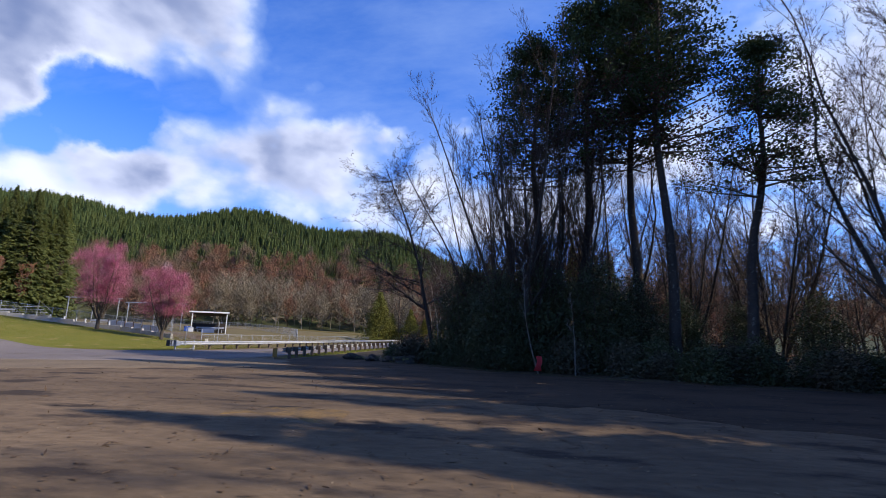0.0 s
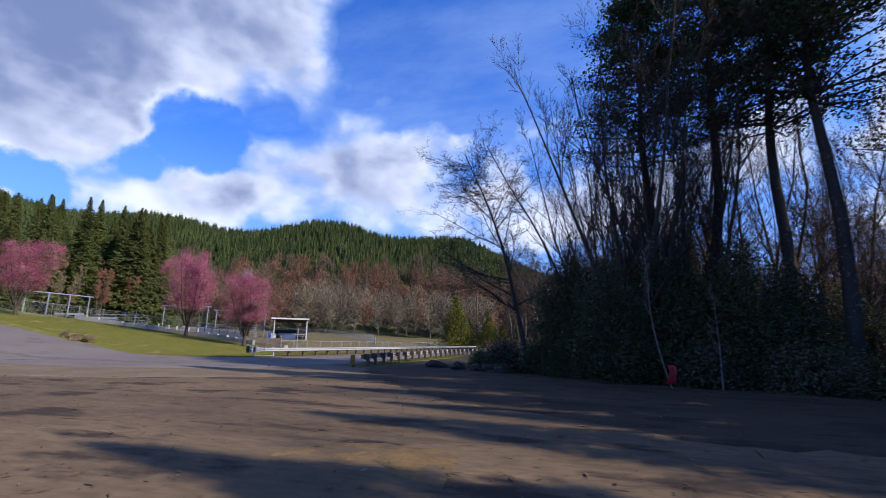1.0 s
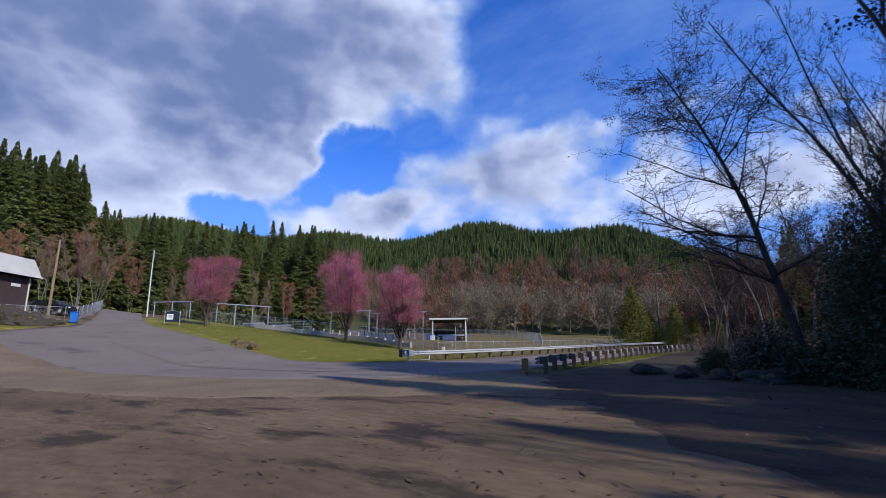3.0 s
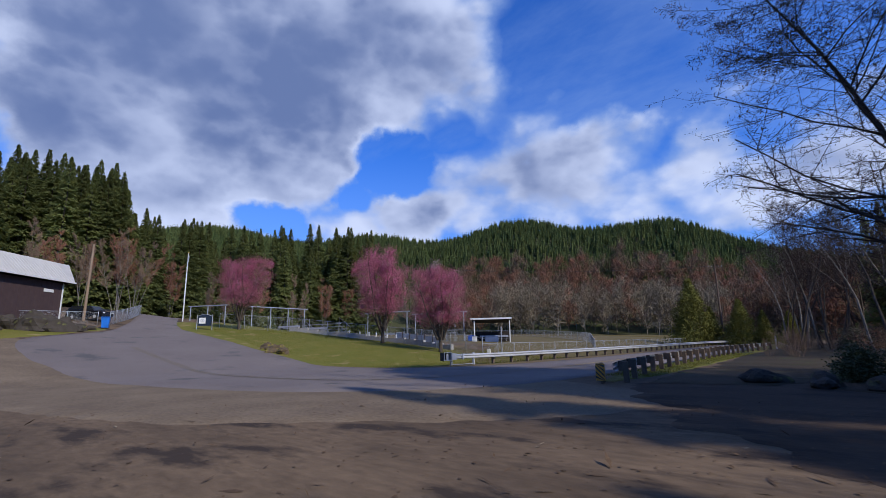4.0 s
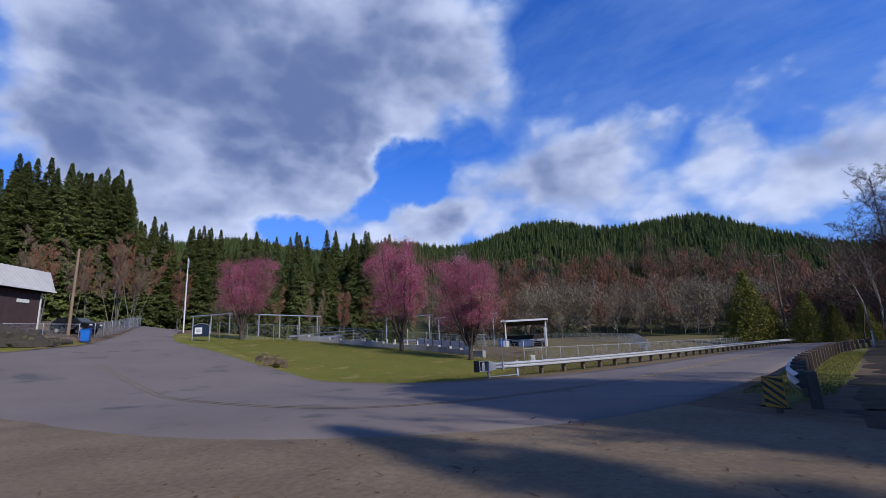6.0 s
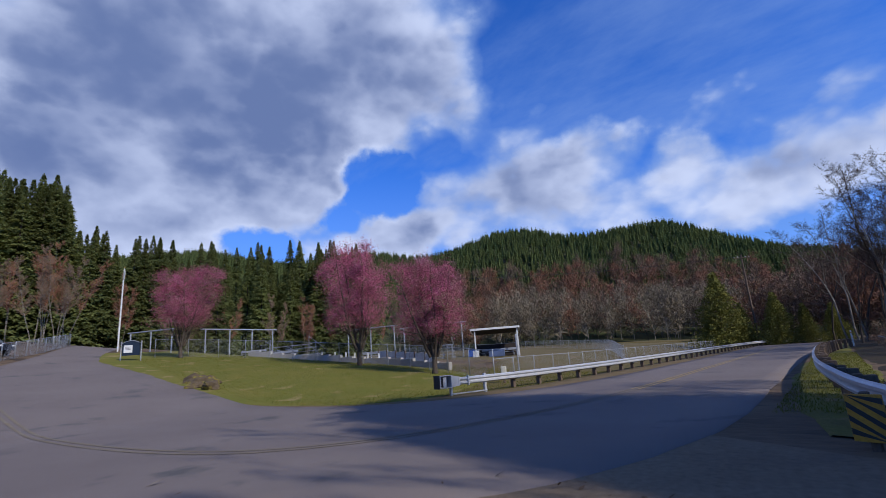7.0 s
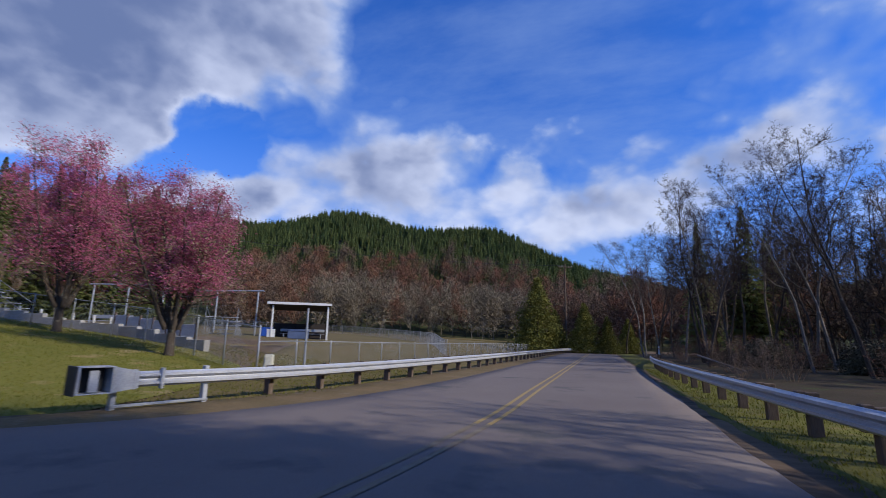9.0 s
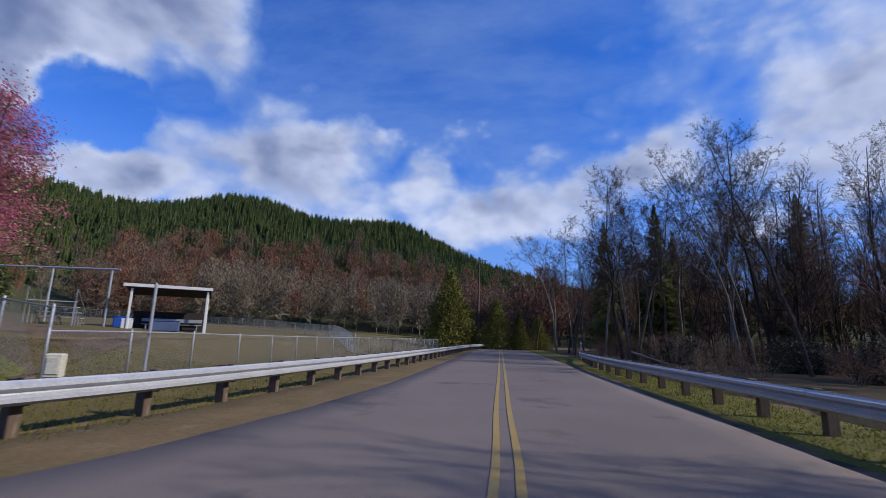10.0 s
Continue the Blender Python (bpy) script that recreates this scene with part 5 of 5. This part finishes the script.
# ---- flagpole, sign, bin, building ----
fp = thing("flagpole", "tall white flagpole with a gold ball", "flagpole", (-75, 38.8, ground_z(-75, 38.8)), 0)
Build().tube([(0, 0, -0.2), (0, 0, 5), (0.05, 0, 9.3)], [0.075, 0.065, 0.04], 12).object("pole", WHITE, fp)
gold = Build()
gold.tube([(0.05, 0, 9.3 + 0.2 * i / 8) for i in range(9)], [max(0.01, 0.09 * math.sin(math.pi * i / 8)) for i in range(9)], 12)
gold.object("ball", tone("gold_ball", (0.5, 0.36, 0.1), (0.4, 0.28, 0.08), 0.35, 2, 20, metal=0.9), fp)
Build().tube([(0.06, -0.12, 1.2), (0.1, -0.1, 9.1)], 0.008, 5).object("halyard", WHITE, fp)
Build().box((0.3, 0.05, 0.9), (0.18, 0, 8.5), Matrix.Rotation(radians(12), 4, "Y"), 0.02).object("furled_flag", WHITE, fp)

sg = thing("notice_sign", "dark arched park sign with a white notice", "sign", (-61.2, 35.8, ground_z(-61.2, 35.8)), 52)
sg.scale = (0.78, 0.78, 0.85)
NAVY = tone("navy_sign_paint", (0.014, 0.024, 0.045), (0.02, 0.034, 0.06), 0.85, 2, 20)
b = Build()
n = 14
top = [(-0.9 + 1.8 * i / n, 1.75 + 0.25 * math.sin(math.pi * i / n)) for i in range(n + 1)]
outline = [(-0.9, 0.55), (0.9, 0.55)] + [(x, z) for x, z in reversed(top)]
k = len(outline)
b.add([(x, -0.03, z) for x, z in outline] + [(x, 0.03, z) for x, z in outline], [tuple(range(k)), tuple(range(2 * k - 1, k - 1, -1))] + [(i, i + k, (i + 1) % k + k, (i + 1) % k) for i in range(k)])
b.object("board", NAVY, sg)
Build().box((0.85, 0.02, 0.75), (-0.3, -0.045, 1.2), None, 0.004).object("notice", WHITE, sg, "white paper notice")
Build().tube([(x * 1.03, -0.045, z + 0.03) for x, z in top], 0.025, 6).object("trim", PIPE, sg)
for i in range(3):
    Build().box((0.5, 0.006, 0.035), (-0.3, -0.058, 1.38 - i * 0.12), None).object("text_bar", BLACK, sg)
for x in (-1.0, 1.0):
    Build().tube([(x, 0, -0.2), (x, 0, 2.0)], 0.05, 8).object("post", PIPE, sg)

bn = thing("waste_bin", "blue plastic wheeled waste bin", "waste bin", (-62.4, 26.9, ground_z(-62.4, 26.9)), 70)
b = Build()
ring = lambda w, d, z: [(-w, -d, z), (w, -d, z), (w, d, z), (-w, d, z)]
b.add(ring(0.27, 0.3, 0.08) + ring(0.34, 0.4, 1.0) + ring(0.36, 0.42, 1.02) + ring(0.36, 0.42, 1.08), [(3, 2, 1, 0)] + [(i * 4 + k, i * 4 + (k + 1) % 4, i * 4 + 4 + (k + 1) % 4, i * 4 + 4 + k) for i in range(3) for k in range(4)] + [(12, 13, 14, 15)])
BIN = tone("bright_blue_plastic", (0.015, 0.17, 0.62), (0.012, 0.13, 0.5), 0.4, 2, 20)
b.object("body", BIN, bn)
Build().box((0.76, 0.9, 0.06), (0, -0.02, 1.12), Matrix.Rotation(radians(3), 4, "X"), 0.02).object("lid", BIN, bn)
for x in (-0.3, 0.3):
    Build().tube([(x - 0.03, 0.34, 0.12), (x + 0.03, 0.34, 0.12)], 0.12, 12).object("wheel", BLACK, bn)
Build().tube([(-0.3, 0.47, 1.05), (0.3, 0.47, 1.05)], 0.02, 6).object("handle", BIN, bn)

BROWN = tone("brown_siding", (0.062, 0.04, 0.042), (0.08, 0.053, 0.052), 0.8, 2, 30, None, 0.6, 1, 0.3)
bx, by = -67.8, 24.3
bld = thing("building", "brown timber building with pale ribbed metal roof", "building", (bx, by, ground_z(bx, by) - 0.6), 43)
LONG, DEEP, HT = 26.0, 9.0, 4.6
b = Build().box((DEEP, LONG, HT), (-DEEP / 2, -LONG / 2, HT / 2), None, 0.01)
b.object("wall", BROWN, bld)
for i in range(43):
    Build().box((0.02, 0.28, HT - 0.5), (0.008, -0.3 - i * 0.6, HT / 2 + 0.2), None, 0.006).object("siding_board", BROWN, bld)
RISE, RUN = 2.1, 2.0
b = Build()
v = [(0.6, 0.7, HT + 0.1), (0.6 - RUN, 2.3, HT + 0.1 + RISE), (-DEEP - 0.5, 2.3, HT + 0.1 + RISE), (-DEEP - 0.5, 0.7, HT + 0.1)]
v += [(x, -LONG - 0.8, z) for x, _, z in v]
v += [(x, y, z + 0.1) for x, y, z in v]
b.add(v, [(0, 4, 5, 1), (1, 5, 6, 2), (2, 6, 7, 3), (9, 13, 12, 8), (10, 14, 13, 9), (11, 15, 14, 10), (0, 1, 9, 8), (1, 2, 10, 9), (2, 3, 11, 10), (4, 12, 13, 5), (5, 13, 14, 6), (6, 14, 15, 7), (0, 8, 12, 4), (3, 7, 15, 11)])
b.object("roof", ROOF, bld, "pale ribbed metal roof")
for i in range(66):
    y = 0.6 - i * 0.41
    Build().tube([(0.6, y, HT + 0.21), (0.6 - RUN, y + (1.6 if i == 0 else 0.0), HT + 0.21 + RISE)], 0.022, 4).object("roof_rib", ROOF, bld)
Build().add([(0.5, 0.6, HT), (-DEEP, 0.0, HT), (-DEEP, 0.0, HT + RISE), (0.6 - RUN, 2.1, HT + RISE), (0.5, 0.5, HT), (-DEEP, -0.1, HT), (-DEEP, -0.1, HT + RISE), (0.6 - RUN, 2.0, HT + RISE)], [(0, 1, 2, 3), (7, 6, 5, 4), (0, 4, 5, 1), (1, 5, 6, 2), (2, 6, 7, 3), (3, 7, 4, 0)]).object("gable", BROWN, bld)
Build().box((0.1, 0.1, HT), (0.08, -0.15, HT / 2), None, 0.01).object("downpipe", WHITE, bld)
Build().box((0.12, LONG + 1.6, 0.14), (0.62, -LONG / 2, HT + 0.12), None, 0.01).object("gutter", WHITE, bld)
Build().box((0.06, 1.2, 0.3), (0.04, -1.9, HT - 0.9), None, 0.005).object("name_plate", WHITE, bld, "small white plate with unreadable writing")
Build().box((0.5, LONG, 0.5), (0.0, -LONG / 2, 0.2), None, 0.02).object("plinth", CONCRETE, bld)
Build().tube([(-DEEP / 2 - 1, -3, HT + RISE), (-DEEP / 2 - 1, -3, HT + RISE + 0.5), (-DEEP / 2 - 1, -3, HT + RISE + 0.6)], [0.12, 0.12, 0.2], 10).object("flue", STEEL, bld)

# ---- utility pole and wires ----
up_x, up_y = -23.4, 108.0
pole = thing("utility_pole", "tall dark wooden utility pole with crossarm", "utility pole", (up_x, up_y, ground_z(up_x, up_y)), 30)
Build().tube([(0, 0, -0.3), (0, 0, 7), (0.05, 0, 14.2)], [0.18, 0.16, 0.12], 12).object("pole", POST_WOOD, pole)
Build().box((2.4, 0.11, 0.13), (0.05, -0.16, 13.7), None, 0.01).object("crossarm", POST_WOOD, pole)
for x in (-1.05, -0.5, 0.6, 1.15):
    Build().tube([(x, -0.16, 13.75 + 0.04 * i) for i in range(6)], [0.03, 0.05, 0.03, 0.055, 0.03, 0.02], 8).object("insulator", WHITE, pole)
p2 = thing("utility_pole", "weathered wooden utility pole by the driveway", "utility pole", (-70.9, 27.0, ground_z(-70.9, 27)), 30)
Build().tube([(0, 0, -0.3), (0.05, 0, 4), (0.15, 0, 8.6)], [0.15, 0.13, 0.1], 10).object("pole", tone("pale_pole_wood", (0.3, 0.22, 0.15), (0.24, 0.17, 0.12), 0.9, 2, 30), p2)
for k in (-0.5, 0.6):
    a, b = Vector((up_x + k, up_y, ground_z(up_x, up_y) + 13.95)), Vector((-118, 92, 26))
    Build().tube([a.lerp(b, t) - Vector((0, 0, 5.0 * t * (1 - t) * 2)) for t in np.linspace(0, 1, 24)], 0.016, 5).object("power_line", BLACK)
    tagged(bpy.context.scene.objects[-1], "thin black power line across the field", "power line", "power lines")

# ---- small things ----
ROCK = tone("mossy_boulder", (0.12, 0.088, 0.055), (0.075, 0.056, 0.038), 0.95, 2, 14, (0.17, 0.14, 0.03), 0.5, 2.2, 0.8)
DARK_ROCK = tone("dark_boulder", (0.075, 0.062, 0.05), (0.045, 0.038, 0.03), 0.95, 2, 14, (0.11, 0.11, 0.04), 0.58, 2.0, 0.8)


def boulder(seed, size, mat):
    bm = bmesh.new()
    bmesh.ops.create_icosphere(bm, subdivisions=3, radius=1)
    for v in bm.verts:
        n1 = noise.noise(v.co * 1.3 + Vector((seed, 0, 0))) * 0.45 + noise.noise(v.co * 3.5 + Vector((0, seed, 0))) * 0.15
        v.co = v.co * (1 + n1)
        v.co = Vector((v.co.x * size[0], v.co.y * size[1], max(-0.4, v.co.z) * size[2]))
    me = bpy.data.meshes.new("boulder")
    bm.to_mesh(me)
    bm.free()
    me.materials.append(mat)
    return me


def put_rock(seed, x, y, size, mat, label, group):
    ob = new("boulder", boulder(seed, size, mat))
    ob.matrix_basis = pose(x, y, ground_z(x, y) + size[2] * 0.25, 0, 0, seed * 53)
    tagged(ob, label, "boulder", group)


for i, (x, y, s) in enumerate(((-44.9, 34.2, (0.7, 0.5, 0.42)), (-43.2, 34.0, (1.0, 0.55, 0.52)), (-42.0, 33.9, (0.6, 0.45, 0.44)))):
    put_rock(i + 1, x, y, s, ROCK, "mossy brown boulder on the lawn's edge", "boulders on the lawn")
for i, (x, y, s) in enumerate(((-60.6, 21.4, (1.5, 1.1, 1.2)), (-59.6, 22.9, (1.2, 0.9, 0.95)), (-59.9, 24.3, (0.7, 0.6, 0.5)), (-61.8, 19.6, (1.1, 0.9, 1.0)), (-60.6, 18.2, (0.9, 0.7, 0.6)), (-60.8, 25.4, (0.5, 0.4, 0.35)))):
    put_rock(i + 11, x, y, s, DARK_ROCK, "dark mossy boulder beside the driveway", "boulders by the driveway")
for i, (x, y, s) in enumerate(((-9.6, 32.5, (0.8, 0.4, 0.34)), (-8.0, 31.6, (0.85, 0.4, 0.34)), (-6.6, 31, (0.5, 0.4, 0.3)), (-5.2, 30, (0.8, 0.5, 0.4)))):
    put_rock(i + 21, x, y, s, DARK_ROCK, "dark boulder at the edge of the dirt lot", "boulders by the lot")

bx_ = thing("utility_box", "small cream utility box on a short post", "utility box", (-28.4, 43.2, ground_z(-28.4, 43.2)), 25)
CREAM = tone("cream_paint", (0.62, 0.6, 0.48), (0.55, 0.52, 0.42), 0.6, 3, 30)
Build().box((0.28, 0.22, 0.44), (0, 0, 0.66), None, 0.02).object("cabinet", CREAM, bx_)
Build().box((0.2, 0.02, 0.3), (0, -0.118, 0.66), None, 0.005).object("cabinet_door", CREAM, bx_)
Build().box((0.1, 0.1, 0.75), (0, 0, 0.12), None, 0.01).object("post", POST_WOOD, bx_)
rf = thing("marker_post", "thin white roadside marker post", "marker post", (-13.2, 77.2, ground_z(-13.2, 77.2)), 0)
Build().box((0.12, 0.05, 1.5), (0, 0, 0.65), None, 0.01).object("post", WHITE, rf)
Build().box((0.09, 0.012, 0.14), (0, -0.032, 1.2), None, 0.003).object("reflector", STRIPE, rf)
lg = Build().tube([(-12.0, 66, 0.9), (-10.2, 62, 0.1)], [0.07, 0.06], 8).object("fallen_pole", PALE_BARK)
tagged(lg, "pale fallen pole leaning by the guardrail", "fallen pole")

# white boards behind the plums
wb_ = thing("board_fence", "low fence of white boards between dark posts", "board fence", (0, 0, 0), 0)
for i in range(7):
    x, y = mixf(-40.4, -48.5, i / 6), mixf(51.7, 52.8, i / 6)
    Build().box((0.12, 0.12, 1.2), (x, y, ground_z(x, y) + 0.55), None, 0.01).object("post", POST_WOOD, wb_)
    if i < 6:
        x2, y2 = mixf(-40.4, -48.5, (i + 1) / 6), mixf(51.7, 52.8, (i + 1) / 6)
        a = math.atan2(y2 - y, x2 - x)
        Build().box((1.2, 0.04, 0.8), ((x + x2) / 2, (y + y2) / 2 - 0.02, ground_z((x + x2) / 2, (y + y2) / 2) + 0.6), Matrix.Rotation(a, 4, "Z"), 0.01).object("board", WHITE, wb_)


def bleachers(x, y, turn_deg, width, tiers):
    o = thing("bleachers", "aluminium bleachers with blue-grey planks", "bleachers", (x, y, ground_z(x, y)), turn_deg, "bleachers by the field")
    for k in range(tiers):
        Build().box((width, 0.26, 0.05), (0, k * 0.6, 0.45 + k * 0.32), None, 0.008).object("seat_plank", STEEL, o)
        Build().box((width, 0.22, 0.04), (0, k * 0.6 - 0.3, 0.12 + k * 0.32), None, 0.008).object("foot_plank", STEEL, o)
    for sx in (-0.45, 0.0, 0.45):
        Build().tube([(width * sx, -0.3, 0.05), (width * sx, tiers * 0.6 - 0.5, 0.1 + tiers * 0.32)], 0.03, 6).object("stringer", PIPE, o)
        for k in range(tiers):
            Build().tube([(width * sx, k * 0.6, -0.05), (width * sx, k * 0.6, 0.42 + k * 0.32)], 0.025, 6).object("leg", PIPE, o)
    for sx in (-0.5, 0.5):
        Build().tube([(width * sx, -0.2, 0.9), (width * sx, tiers * 0.6 - 0.3, 0.9 + tiers * 0.32), (width * sx, tiers * 0.6 - 0.3, 0.0)], 0.022, 6).object("side_rail", PIPE, o)


bleachers(-59.5, 51.6, -170, 6.5, 4)
bleachers(-48.0, 62.2, -150, 2.4, 4)

# dark car parked behind the bin
CAR = tone("dark_car_paint", (0.012, 0.014, 0.02), (0.018, 0.02, 0.028), 0.25, 2, 20, metal=0.2)
GLASS = tone("dark_car_glass", (0.015, 0.018, 0.02), (0.02, 0.024, 0.028), 0.08, 2, 20, bump=0.0)
car = thing("parked_car", "dark blue-black estate car parked behind the fence", "car", (-72, 27.8, ground_z(-72, 27.8) + 0.02), 215)
side = [(-2.2, 0.35), (-2.15, 0.85), (-1.2, 1.0), (-0.5, 1.55), (1.6, 1.6), (2.15, 1.05), (2.2, 0.4)]
b = Build()
n = len(side)
for w, y in ((0.86, -1), (0.86, 1)):
    b.v += [(x, y * (w if z < 1.1 else 0.7), z) for x, z in side]
b.f += [tuple(range(n)), tuple(range(2 * n - 1, n - 1, -1))] + [(i, i + n, (i + 1) % n + n, (i + 1) % n) for i in range(n)]
b.object("body", CAR, car)
for s in (-1, 1):
    g = Build().add([(-1.0, s * 0.84, 1.08), (1.85, s * 0.84, 1.08), (1.45, s * 0.735, 1.5), (-0.45, s * 0.735, 1.48)], [(0, 1, 2, 3)])
    g.object("side_window", GLASS, car)
    for x in (-1.35, 1.35):
        wh = Build().tube([(x, s * 0.68, 0.33), (x, s * 0.9, 0.33)], 0.33, 16).object("wheel", BLACK, car)
        Build().tube([(x, s * 0.89, 0.33), (x, s * 0.91, 0.33)], 0.19, 12).object("rim", STEEL, wh)
    Build().box((0.06, 0.3, 0.14), (-2.18, s * 0.6, 0.75), None, 0.02).object("headlight", WHITE, car)
    Build().box((0.06, 0.2, 0.2), (2.17, s * 0.68, 0.95), None, 0.02).object("tail_light", RED, car)
Build().add([(-1.16, -0.7, 1.06), (-1.16, 0.7, 1.06), (-0.56, 0.62, 1.53), (-0.56, -0.62, 1.53)], [(0, 1, 2, 3)]).object("windscreen", GLASS, car)

# low mossy bushes between the driveway boulders
for i, (x, y, s) in enumerate(((-62.4, 20.8, 0.55), (-62.6, 18.4, 0.5), (-61.6, 23.4, 0.4))):
    plant("bramble_bush", "small olive bush between the driveway boulders", "bush", low[(i * 2 + 1) % 4], x, y, i * 57, s, "bushes by the driveway")

# leaf litter, twigs and stones strewn over the lot
rng = np.random.default_rng(91)
n = 9000
px, py = rng.normal(0, 13, n), rng.uniform(2, 27, n)
ok = (py < 25.5 - 0.25 * px) & (px > -24)
base = np.array([(x, y, ground_z(x, y) + 0.016) for x, y in zip(px[ok], py[ok])])
ax = unit(rng, len(base)) * np.array([[1, 1, 0.18]])
ax /= np.linalg.norm(ax, axis=1)[:, None]
sd = np.cross(ax, np.array([[0, 0, 1.0]])) + rng.normal(size=ax.shape) * 0.15
size = rng.uniform(0.04, 0.12, len(base))
v, f = kites(base, ax, sd, size * np.where(rng.random(len(base)) < 0.2, 3.0, 1.0), size * rng.uniform(0.2, 0.7, len(base)))
LITTER = tone("fallen_leaves", (0.16, 0.1, 0.055), (0.07, 0.045, 0.03), 0.9, 1.5, 6, (0.3, 0.24, 0.15), 0.6, 2.0, 0.0)
tagged(new("leaf_litter", mesh_np("leaf_litter", v, f, LITTER)), "brown fallen leaves and twigs strewn on the dirt lot", "leaf litter", "", "stuff")
